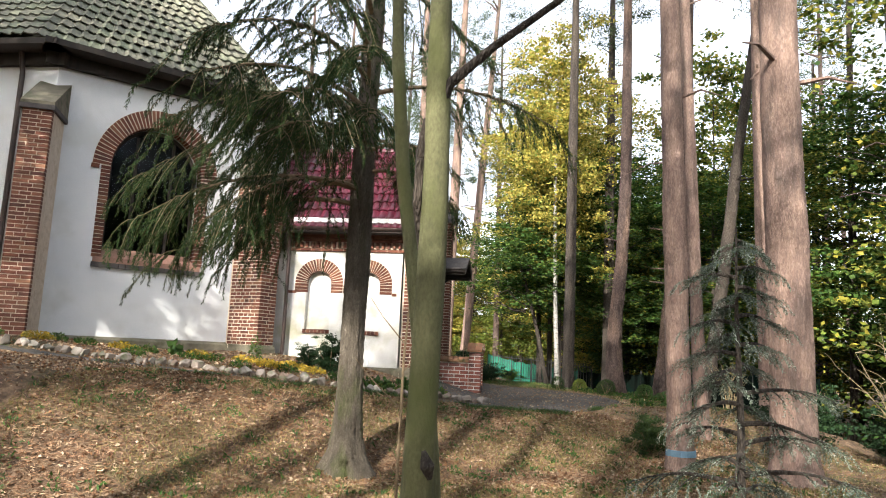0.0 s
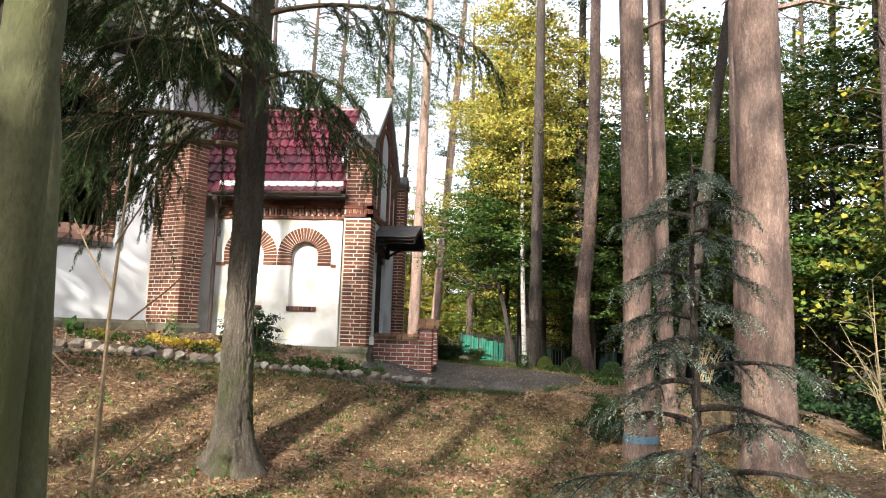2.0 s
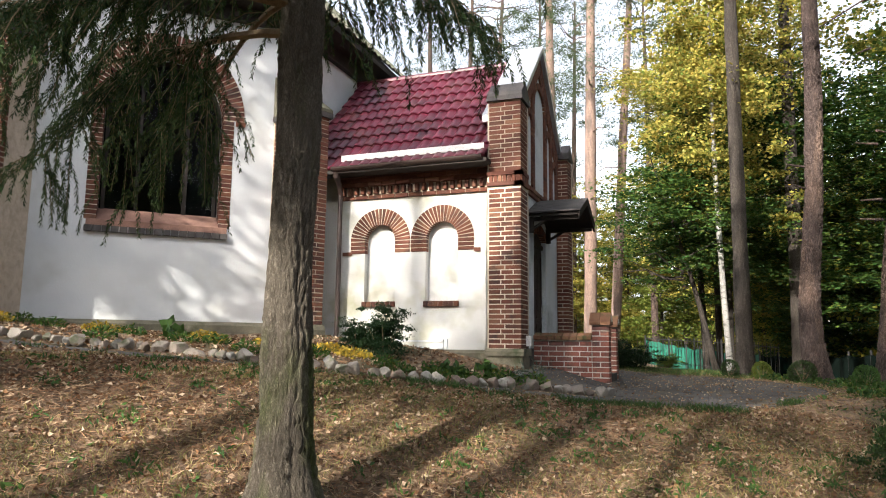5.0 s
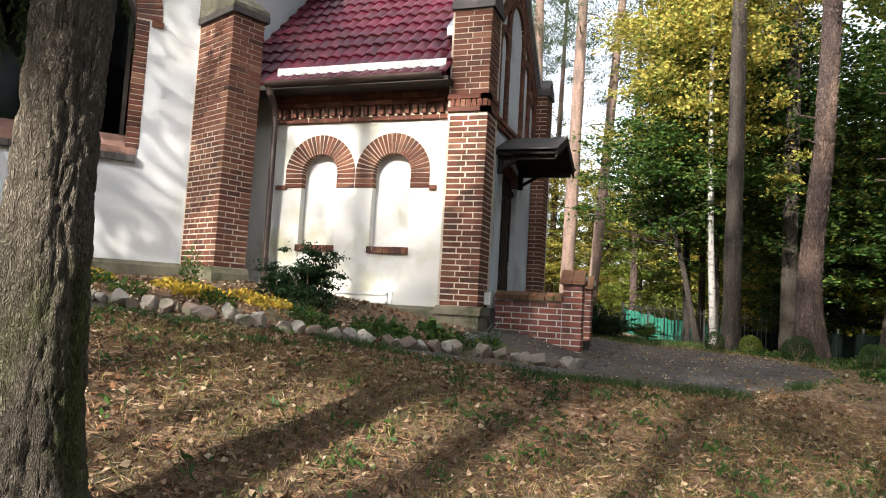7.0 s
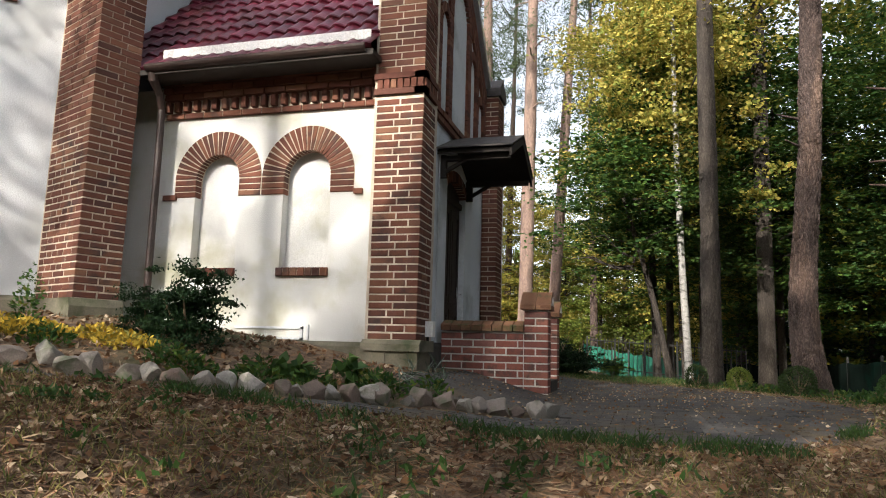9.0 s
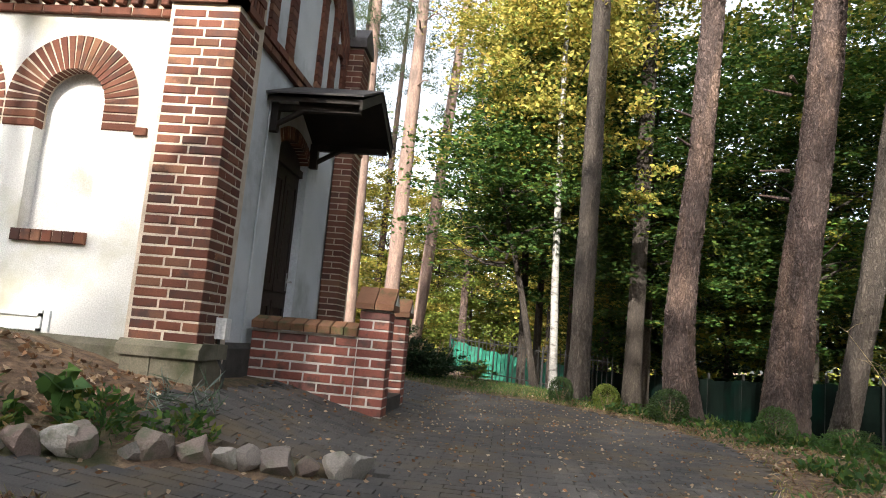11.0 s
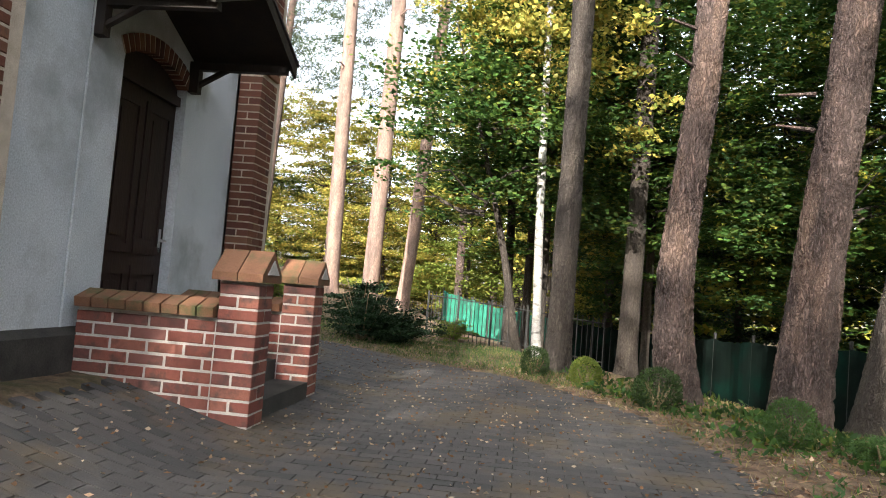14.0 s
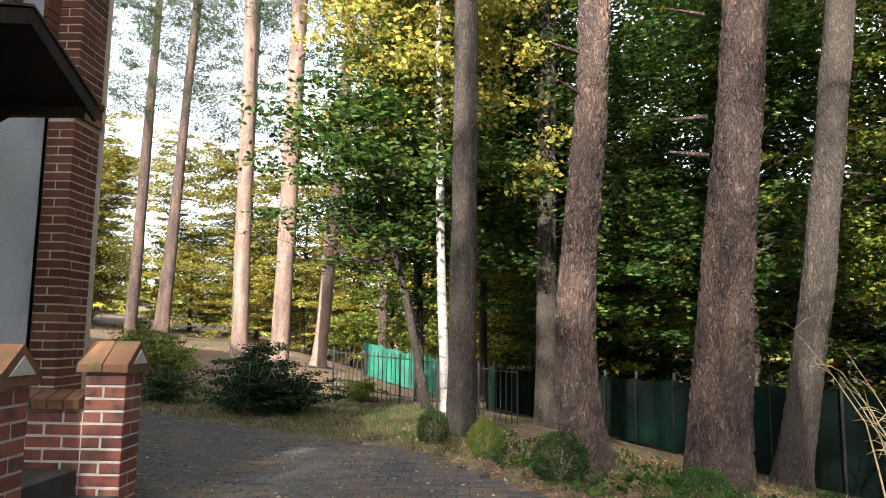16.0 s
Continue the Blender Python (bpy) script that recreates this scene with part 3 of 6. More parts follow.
# corner pilasters
def pilaster(y0, near, label):
    fr = frame_at(-2.88, y0, 0)
    g = Geo()
    g.box(fr, -0.03 if near else 0.006, 0.514, -0.52, -0.006, 0.55, 5.06)
    core = part("pilaster", g, M_MORTAR, chapel, label)
    far = Geo()
    sides = ("front", "right") if near else ("right",)
    single = 3.64 if near else 0.0
    pier_bricks(core, fr, 0.52, 0.42, 1.1, 3.66, M_BRICK, joined=far, joined_above=single, sides=("front", "right"))
    pier_bricks(core, fr, 0.52, 0.42, 3.9, 5.05, M_BRICKS, joined=far, joined_above=0.0, sides=("front", "right"))
    for z0, z1, cut in ((0.55, 0.78, 0.3), (0.788, 0.984, 0.2)):
        for a0, a1 in ((-0.02, cut), (cut + 0.008, 0.54)):
            g = Geo()
            g.box(fr, a0, a1, -0.44, 0.02, z0, z1)
            part("stone_block", g, M_STONE, core)
    for z in (3.66, 3.83):
        for f, l in ((fr, 0.58), (lambda a, d, z_: fr(0.52 + d, -a, z_), 0.45)):
            far.box(f, -0.03, l - 0.03, -0.1, 0.03, z, z + 0.062)
    for i in range(7):
        far.box(fr, 0.005 + i * 0.075, 0.005 + i * 0.075 + 0.058, -0.1, 0.022, 3.728, 3.824)
        far.box(lambda a, d, z_: fr(0.52 + d, -a, z_), 0.005 + i * 0.06, 0.05 + i * 0.06, -0.1, 0.022, 3.728, 3.824)
    part("bricks", far, M_BRICKS, core, kind="stuff")
    g = Geo()
    g.box(fr, -0.05, 0.57, -0.45, 0.05, 0.985, 1.055)
    g.prism(lambda a, d, z: fr(d, a, z), [(0.05, 1.055), (0.0, 1.098), (-0.45, 1.098), (-0.45, 1.055)], -0.05, 0.57)
    part("base_stone", g, M_STONE, core)
    g = Geo()
    g.box(fr, -0.04, 0.56, -0.46, 0.04, 5.06, 5.14)
    g.prism(lambda a, d, z: fr(d, a, z), [(0.04, 5.14), (0.02, 5.2), (-0.22, 5.42), (-0.46, 5.2), (-0.46, 5.14)], -0.03, 0.55)
    part("cap", g, M_CAPSLATE, core, "dark slate pilaster cap")


pilaster(15.15, True, "brick corner pilaster with corbel band and slate cap")
pilaster(19.05, False, "far brick corner pilaster")
g = Geo()
g.box(frame_at(-6.6, 19.4, 180), -4.0, 0, -0.4, 0, 0.6, 4.1)
part("annex_back_wall", g, M_PLASTER, chapel)

# lamp box by the pilaster
g = Geo()
g.box(frame_at(-2.36, 15.42, 90), 0.02, 0.12, 0.0, 0.08, 1.14, 1.30)
box_ob = part("junction_box", g, M_WHITEMETAL, chapel, "small white metal junction box")
g = Geo()
g.tube([(-2.34, 15.48, 1.14), (-2.33, 15.48, 1.0), (-2.27, 15.48, 0.9), (-2.28, 15.48, 0.6)], [0.012] * 4, 6)
part("cable", g, M_DARKPLINTH, box_ob)

# red metal tile roof of the annex
EAVE_Y, EAVE_Z, RIDGE_Y, RIDGE_Z = 14.95, 4.10, 17.4, 6.58
slope = math.hypot(RIDGE_Y - EAVE_Y, RIDGE_Z - EAVE_Z)
nx, courses = 152, 10
for side in (1, -1):
    g = Geo()

    def roof_point(x, s, h):
        y = EAVE_Y + (RIDGE_Y - EAVE_Y) * s / slope - h * 0.71
        return (x, y if side > 0 else 2 * RIDGE_Y - y, EAVE_Z + (RIDGE_Z - EAVE_Z) * s / slope + h * 0.70)

    for j in range(courses):
        s0, s1 = j * slope / courses, (j + 1) * slope / courses
        lines = []
        for s_, lift in ((s0, -0.012), (s0, 0.036), (s0 + 0.03, 0.04), ((s0 + s1) / 2, 0.02), (s1 + 0.03, 0.002)):
            line = []
            for i in range(nx + 1):
                x = -6.45 + i / nx * 3.57
                w = (x % 0.19) / 0.19
                wave = 0.5 - 0.5 * math.cos(2 * math.pi * w)
                line.append(roof_point(x, s_ - 0.035 * wave, 0.055 * wave ** 0.6 + lift))
            lines.append(line)
        for lo_l, hi_l in ((lines[0], lines[1]), (lines[1], lines[2]), (lines[2], lines[3]), (lines[3], lines[4])):
            g.add(lo_l + hi_l, [(i, i + 1, nx + 2 + i, nx + 1 + i) for i in range(nx)])
    part("annex_roof", g, M_TILE, chapel, "wine-red profiled metal tile roof", kind="stuff")
g = Geo()
g.tube([(-6.5, RIDGE_Y, RIDGE_Z + 0.03), (-2.95, RIDGE_Y, RIDGE_Z + 0.03)], [0.07, 0.07], 10)
part("ridge_cap", g, M_TILE, chapel)
g = Geo()
g.box(lambda a, d, z: (a, 15.03 - d * 0.7, z + d * 0.1), -5.5, -2.93, 0, 0.02, 4.25, 4.355)
part("snow_guard", g, M_WHITEMETAL, chapel, "white sheet metal strip along the roof edge")
g = Geo()
gut = [(0.075 * math.cos(radians(a)), 0.075 * math.sin(radians(a))) for a in range(180, 361, 20)]
outer = [(14.90 + a, 4.12 + b) for a, b in gut]
inner = [(14.90 + a * 0.88, 4.12 + b * 0.88) for a, b in reversed(gut)]
g.prism(lambda a, d, z: (d, a, z), outer + inner, -5.6, -2.92)
part("gutter", g, M_PIPE, chapel, "brown half-round gutter")
g = Geo()
g.box(FS, 0.9, 3.75, 0.1, 0.5, 4.02, 4.08)
part("soffit", g, M_DARKWOOD, chapel)
g = Geo()
g.tube([(-5.55, 14.92, 4.12), (-5.55, 14.95, 3.98), (-5.58, 15.12, 3.86), (-5.6, 15.2, 3.7), (-5.6, 15.22, 1.35), (-5.58, 15.12, 1.22), (-5.56, 15.0, 1.18)], [0.06, 0.055, 0.045, 0.042, 0.042, 0.042, 0.042], 12)
part("downpipe", g, M_PIPE, chapel, "brown downpipe at the corner")

# door
FDOOR = lambda a, d, z: FG(a, d + 0.15, z)
g = Geo()
g.prism(FDOOR, [(A(17.0), 0.85), (A(17.98), 0.85)] + [(A(17.49) + 0.49 * math.cos(math.pi * k / 16), 3.08 + 0.26 * math.sin(math.pi * k / 16)) for k in range(17)], -0.30, -0.24)
door = part("door", g, M_DOOR, door_wall, "closed dark brown panelled wooden door")
for a0, a1 in ((A(17.04), A(17.47)), (A(17.51), A(17.94))):
    g = Geo()
    for z0, z1 in ((0.9, 1.55), (1.65, 2.9)):
        g.box(FDOOR, a0, a1, -0.24, -0.225, z0, z0 + 0.07)
        g.box(FDOOR, a0, a1, -0.24, -0.225, z1 - 0.07, z1)
        for a in (a0, a1 - 0.07):
            g.box(FDOOR, a, a + 0.07, -0.24, -0.2252, z0 + 0.07, z1 - 0.07)
        g.box(FDOOR, a0 + 0.12, a1 - 0.12, -0.24, -0.23, z0 + 0.13, z1 - 0.13)
    part("door_leaf_panel", g, M_DOOR, door)
g = Geo()
g.box(FDOOR, A(17.0), A(17.98), -0.24, -0.2, 2.98, 3.06)
part("transom", g, M_DOOR, door)
g = Geo()
g.tube([FDOOR(A(17.9), -0.235, 1.78), FDOOR(A(17.9), -0.17, 1.78), FDOOR(A(17.8), -0.165, 1.78)], [0.012] * 3, 8)
g.box(FDOOR, A(17.88), A(17.92), -0.24, -0.225, 1.68, 1.88)
part("handle", g, M_STEEL, door, "steel lever handle")
g = Geo()
lintel = part("lintel_mortar", (lambda q: ([q.prism(FG, [(A(17.49) + r * math.cos(t), zc + r * math.sin(t)) for r, t in ((0.93, t0), (1.06, t0), (1.06, t1), (0.93, t1))], -0.2, 0.006) for zc in (2.34,) for t0, t1 in ((radians(58 + 6.4 * k), radians(64.4 + 6.4 * k)) for k in range(10))], q)[1])(Geo()), M_MORTAR, door_wall)
arch_bricks(lintel, FG, A(17.49), 2.34, 0.925, 1.06, M_BRICK, 15, 0.2, 0.012, 58, 122)

# canopy over the door
FGc = lambda a, d, z: (-2.6 + d, a, z)
g = Geo()
for s, y_e in ((-1, 16.5), (1, 18.12)):
    g.prism(lambda a, d, z: FGc(a, d, z), [(17.3, 3.80), (y_e, 3.44), (y_e, 3.39), (17.3, 3.74)], 0.0, 0.9)
canopy = part("canopy", g, M_DARKWOOD, chapel, "dark wooden gabled door canopy")
for s, y_e in ((-1, 16.46), (1, 18.16)):
    for k in range(7):
        y0 = 17.3 + (y_e - 17.3) * k / 7
        y1 = 17.3 + (y_e - 17.3) * (k + 1.1) / 7
        z0, z1 = 3.83 - 0.36 * k / 7, 3.82 - 0.36 * (k + 1.1) / 7 + 0.012
        g = Geo()
        g.prism(FGc, [(y0, z0), (y1, z1), (y1, z1 - 0.018), (y0, z0 - 0.018)], -0.0, 0.94)
        part("roof_board", g, M_CAPSLATE, canopy)
for s, y_e in ((-1, 16.48), (1, 18.14)):
    g = Geo()
    g.prism(FGc, [(17.3, 3.80), (y_e, 3.43), (y_e, 3.33), (17.3, 3.70)], 0.901, 0.93)
    part("fascia", g, M_DARKWOOD, canopy)
for y in (16.62, 18.02):
    g = Geo()
    g.box(FGc, y - 0.04, y + 0.04, 0.001, 0.09, 3.12, 3.40)
    g.box(FGc, y - 0.035, y + 0.035, 0.0, 0.89, 3.33, 3.39)
    g.tube([FGc(y, 0.05, 3.18), FGc(y, 0.4, 3.38)], [0.03, 0.03], 6)
    part("bracket", g, M_DARKWOOD, canopy)

# ---- low brick wall with piers beside the porch ----
porch = thing("porch_wall", "low red brick porch wall with small gabled piers", "brick wall")


def porch_side(y0, x0, px0, px1, flip):
    """A low wall from the door wall to a pier, with sloped coping bricks."""
    fr = frame_at(x0, y0, 0)
    L, P0, P1 = px1 - x0, px0 - x0, px1 - x0
    g = Geo()
    g.box(fr, 0.006, P0, -0.24, -0.006, 0.3, 1.245)
    g.box(fr, P0 + 0.005, P1 - 0.006, -0.26, -0.006, 0.3, 1.50)
    core = part("wall_core", g, M_LOWMORTAR, porch)
    pitch, j = 0.0865, 0.016
    for i in range(9):
        z = 1.24 - (i + 1) * pitch
        for s, e in row(P0 - 0.008, i % 2, joint=j):
            lay(core, fr, s, e, z, pitch - j, 0.12, M_LOWBRICK)
    for i in range(12):
        z = 1.50 - (i + 1) * pitch
        W = P1 - P0
        if i % 2:
            lay(core, fr, P0, P0 + 0.125, z, pitch - j, 0.25, M_LOWBRICK)
            lay(core, fr, P0 + 0.125 + j, P1, z, pitch - j, 0.25, M_LOWBRICK)
        else:
            lay(core, fr, P0, P1, z, pitch - j, 0.12, M_LOWBRICK)
            lay(core, fr, P0, P1, z, pitch - j, 0.12, M_LOWBRICK, proud=-0.12 - j)
    n = 8
    step = P0 / n
    for i in range(n):
        g = Geo()
        a = i * step
        g.prism(lambda q, d, z: fr(d, q, z), [(0.045, 1.25), (0.055, 1.315), (-0.11, 1.375), (-0.29, 1.31), (-0.28, 1.25)], a + 0.005, a + step - 0.008)
        part("coping_brick", g, M_COPING, core)
    for k in range(2):
        g = Geo()
        a0, a1 = P0 - 0.04 + k * (P1 - P0 + 0.08) / 2, P0 - 0.04 + (k + 1) * (P1 - P0 + 0.08) / 2 - 0.008
        g.prism(lambda q, d, z: fr(d, q, z), [(0.05, 1.505), (0.05, 1.56), (-0.13, 1.72), (-0.31, 1.56), (-0.31, 1.505)], a0, a1)
        part("pier_cap", g, M_COPING, core)
    g = Geo()
    g.prism(lambda q, d, z: fr(d, q, z), [(-0.02, 1.56), (-0.13, 1.66), (-0.24, 1.56)], P1 + 0.034, P1 + 0.04)
    part("cap_infill", g, M_LOWMORTAR, core)


porch_side(16.66, -2.53, -1.53, -1.25, False)
porch_side(18.12, -2.53, -1.60, -1.31, True)
g = Geo()
g.box(frame_at(-2.6, 16.93, 0), 0.07, 1.0, -1.16, 0, 0.3, 0.84)
g.box(frame_at(-2.6, 16.93, 0), 1.0, 1.3, -1.16, 0, 0.3, 0.67)
part("porch_step", g, M_DARKPLINTH, porch, "dark stone doorstep")


# ---- ground ----
def axis_points(lo, hi, fine_lo, fine_hi, step):
    pts = list(np.arange(fine_lo, fine_hi + 1e-6, step))
    d, p = step, fine_hi
    while p < hi:
        d *= 1.35
        p += d
        pts.append(min(p, hi))
    d, p = step, fine_lo
    while p > lo:
        d *= 1.35
        p -= d
        pts.insert(0, max(p, lo))
    return pts


PATH_EDGE = [(-12, 9.3), (-9.2, 9.65), (-8.0, 10.0), (-6.7, 10.5), (-5.3, 11.25), (-4.2, 11.85), (-3.1, 12.3), (-2.0, 12.65), (-1.0, 12.88), (0.0, 12.95), (0.7, 13.3), (1.4, 14.6), (1.95, 16.2), (2.02, 17.6), (1.65, 19.2), (0.65, 21.1), (-0.9, 22.3), (-2.9, 22.6), (-9, 24.5), (-9, 20), (-2.5, 19.8), (-2.2, 16.6), (-2.15, 15.3), (-2.35, 14.7), (-2.1, 14.1), (-0.75, 14.45), (-1.15, 13.9), (-1.95, 13.4), (-2.55, 12.95), (-3.25, 12.55), (-4.15, 12.2), (-5.35, 11.65), (-6.75, 10.85), (-8.05, 10.35), (-9.3, 9.95), (-12, 9.6)]


def inside(x, y, poly):
    hit = False
    for (x0, y0), (x1, y1) in zip(poly, poly[1:] + poly[:1]):
        if (y0 > y) != (y1 > y) and x < (x1 - x0) * (y - y0) / (y1 - y0) + x0:
            hit = not hit
    return hit


xs, ys = axis_points(-600, 600, -12, 8, 0.22), axis_points(-600, 600, -2, 26, 0.22)
verts = []
for y in ys:
    for x in xs:
        z = ground_z(x, y)
        if not inside(x, y, PATH_EDGE):
            z += 0.035 * noise.noise(Vector((x * 1.3, y * 1.3, 0))) + 0.02 * noise.noise(Vector((x * 4, y * 4, 3)))
        else:
            z -= 0.05
        verts.append((x, y, z))
W = len(xs)
g = Geo()
g.v = verts
g.f = [(j * W + i, j * W + i + 1, (j + 1) * W + i + 1, (j + 1) * W + i) for j in range(len(ys) - 1) for i in range(W - 1)]
M_GROUND = material("lawn_litter", (0.06, 0.038, 0.026), (0.26, 0.17, 0.105), 9, 70, 0.95, 1.0, stain=(0.06, 0.068, 0.025), stain_scale=1.1, bump_dist=0.03)
ground = new("ground", g.mesh("ground", M_GROUND, True))
tagged(ground, "dry lawn strewn with needles and fallen leaves", "ground", kind="structure")

# pavers
path_ob = thing("pavement", "dark grey concrete block paving with dry needles", "pavement", kind="structure")
g, near = Geo(), 0
for r_ in range(int(17 / 0.105)):
    y = 9.3 + r_ * 0.105
    for c_ in range(int(14.5 / 0.21)):
        x = -12 + c_ * 0.21 + (r_ % 2) * 0.105
        if not inside(x + 0.1, y + 0.05, PATH_EDGE) or (x < -6 and y > 14):
            continue
        fx = lambda a, d, z, x=x, y=y: (x + a, y - d, z)
        zc = ground_z(x + 0.1, y + 0.05) + rng.uniform(-0.004, 0.004)
        single = -1.9 < x < 0.5 and 14.0 < y < 15.6 and near < 300
        q = Geo() if single else g
        c = [(x + a, y + b, ground_z(x + a, y + b) + rng.uniform(-0.002, 0.002)) for a, b in ((0.004, 0.004), (0.206, 0.004), (0.206, 0.101), (0.004, 0.101))]
        q.add(c + [(p[0], p[1], p[2] - 0.06) for p in c], [(0, 1, 2, 3), (0, 4, 5, 1), (1, 5, 6, 2), (2, 6, 7, 3), (3, 7, 4, 0)])
        if single:
            near += 1
            part("paver", q, M_PAVER, path_ob)
part("paver_field", g, M_PAVER, path_ob, kind="stuff")


# ---- plants: helpers ----
nr = np.random.RandomState(5)
# bark colour lowered in place of shade on the pines by the paved way
M_PINEBARK = material("pine_bark", (0.075, 0.053, 0.047), (0.145, 0.102, 0.09), 7, 55, 0.95, 1.0, stretch=0.3, cracks=24, deep=0.32, bump_dist=0.025, stain=(0.21, 0.14, 0.105), stain_scale=2.2)
# pale and dark barks put sun and shade on pine trunks into the colour
M_PALEPINE = material("sunlit_pale_pine_bark", (0.16, 0.11, 0.095), (0.31, 0.22, 0.18), 5, 45, 0.92, 0.9, stretch=0.25, cracks=26, deep=0.6, bump_dist=0.012, stain=(0.11, 0.085, 0.075), stain_scale=3.2)
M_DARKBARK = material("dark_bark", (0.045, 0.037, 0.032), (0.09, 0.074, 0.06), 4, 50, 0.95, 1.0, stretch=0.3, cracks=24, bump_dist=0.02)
M_SPRUCEBARK = material("spruce_bark", (0.10, 0.085, 0.065), (0.22, 0.19, 0.15), 9, 80, 0.95, 1.0, stretch=0.3, cracks=42, deep=0.4, stain=(0.095, 0.115, 0.035), stain_scale=3.0, bump_dist=0.015)
M_MOSSBARK = material("mossy_bark", (0.085, 0.088, 0.042), (0.15, 0.15, 0.075), 5, 90, 0.9, 0.5, stretch=0.5, stain=(0.09, 0.10, 0.035), stain_scale=4, bump_dist=0.008)
M_BIRCH = material("birch_bark", (0.24, 0.23, 0.22), (0.36, 0.35, 0.33), 5, 40, 0.8, 0.3, stretch=2.5, stain=(0.05, 0.045, 0.04), stain_scale=5)
M_TWIG = material("bare_twigs", (0.14, 0.10, 0.06), (0.24, 0.18, 0.11), 12, 90, 0.9, 0.3)
M_OLIVETWIG = material("pale_twigs", (0.20, 0.16, 0.09), (0.30, 0.24, 0.14), 12, 90, 0.9, 0.3)
L_GREEN = leafy("green_leaves", ((0.022, 0.058, 0.013), (0.05, 0.11, 0.022), (0.03, 0.072, 0.024), (0.09, 0.15, 0.025), (0.026, 0.06, 0.018), (0.16, 0.17, 0.03)))
# dark evergreen leaves; on trees of the wood this colour stands in for shade
L_DARK = leafy("evergreen_and_shaded_leaves", ((0.012, 0.030, 0.010), (0.022, 0.048, 0.016), (0.016, 0.036, 0.018)), 0.12)
L_YELLOW = leafy("autumn_yellow_leaves", ((0.44, 0.37, 0.08), (0.22, 0.25, 0.05), (0.56, 0.45, 0.11), (0.13, 0.19, 0.04), (0.38, 0.27, 0.06), (0.09, 0.14, 0.03)), 0.45)
L_MIXED = leafy("turning_leaves", ((0.045, 0.10, 0.02), (0.13, 0.19, 0.035), (0.34, 0.29, 0.045), (0.035, 0.08, 0.02), (0.20, 0.22, 0.04)), 0.4)
L_NEEDLE = leafy("pine_needles", ((0.035, 0.06, 0.03), (0.05, 0.08, 0.035), (0.075, 0.085, 0.04)), 0.2)
L_SPRUCE = leafy("spruce_needles", ((0.014, 0.034, 0.013), (0.026, 0.054, 0.017), (0.04, 0.07, 0.02), (0.08, 0.085, 0.03)), 0.2)
L_SILVER = leafy("silver_spruce_needles", ((0.09, 0.12, 0.09), (0.05, 0.075, 0.045), (0.22, 0.26, 0.23), (0.06, 0.09, 0.055), (0.04, 0.06, 0.035)), 0.15)
L_HEDGE = leafy("hedge_leaves", ((0.03, 0.06, 0.02), (0.05, 0.085, 0.022), (0.025, 0.045, 0.02)), 0.2)
L_LIME = leafy("lime_leaves", ((0.14, 0.18, 0.03), (0.10, 0.15, 0.03), (0.20, 0.20, 0.04)), 0.35)
L_LITTER = leafy("fallen_leaves", ((0.20, 0.105, 0.05), (0.11, 0.062, 0.036), (0.34, 0.23, 0.14), (0.50, 0.40, 0.29), (0.26, 0.13, 0.065), (0.08, 0.048, 0.03)), 0.1, 0.8)
L_NEEDLELITTER = leafy("fallen_needles", ((0.22, 0.11, 0.065), (0.34, 0.21, 0.125), (0.07, 0.038, 0.025), (0.50, 0.37, 0.24)), 0.0, 0.9)
L_GRASS = leafy("lawn_grass", ((0.09, 0.115, 0.03), (0.28, 0.24, 0.09), (0.07, 0.09, 0.025), (0.42, 0.35, 0.15)), 0.3)
L_WEED = leafy("green_weeds", ((0.04, 0.09, 0.02), (0.07, 0.13, 0.03), (0.05, 0.10, 0.04)), 0.3)
L_SEDUM = leafy("yellow_perennials", ((0.42, 0.26, 0.03), (0.50, 0.36, 0.05), (0.26, 0.20, 0.04), (0.16, 0.16, 0.04)), 0.3)


def unit(v):
    return v / np.maximum(1e-9, np.linalg.norm(v, axis=1, keepdims=True))


def leaf_mesh(name, C, D, L, W, mat, fold=0.18, level=0.0):
    """One mesh of many four-cornered leaves: middles C, ways D, lengths L, widths W. level: how far their faces turn to the light."""
    n = len(C)
    D = unit(D)
    S = unit(np.cross(D, nr.normal(size=(n, 3)) + level * np.array((-0.15, -0.75, 0.65))))
    Nn = np.cross(D, S)
    L, W = np.asarray(L).reshape(-1, 1) * np.ones((n, 1)), np.asarray(W).reshape(-1, 1) * np.ones((n, 1))
    v = np.stack([C - D * L / 2, C + S * W / 2 + Nn * W * fold, C + D * L / 2, C - S * W / 2 + Nn * W * fold], 1).reshape(-1, 3)
    me = bpy.data.meshes.new(name)
    me.vertices.add(4 * n)
    me.vertices.foreach_set("co", v.astype(np.float32).ravel())
    me.loops.add(4 * n)
    me.loops.foreach_set("vertex_index", np.arange(4 * n, dtype=np.int32))
    me.polygons.add(n)
    me.polygons.foreach_set("loop_start", np.arange(0, 4 * n, 4, dtype=np.int32))
    me.update(calc_edges=True)
    me.materials.append(mat)
    return me


def crown_points(n_clumps, per, radii, spread, shell=0.55, flat=0.4):
    """Leaf middles in clumps through an uneven egg of the given radii."""
    u = unit(nr.normal(size=(n_clumps, 3)))
    r = shell + (1 - shell) * nr.rand(n_clumps, 1) ** 0.7
    lump = 1 + 0.25 * np.sin(3.1 * u[:, :1] + 2.3 * u[:, 2:] * 2 + nr.rand() * 6)
    c = u * r * lump * np.array(radii)
    size = nr.uniform(0.4, 1.35, (n_clumps, 1)) * spread
    p = np.repeat(c, per, 0) + nr.normal(size=(n_clumps * per, 3)) * np.repeat(size, per, 0) * np.array((1, 1, flat))
    return p


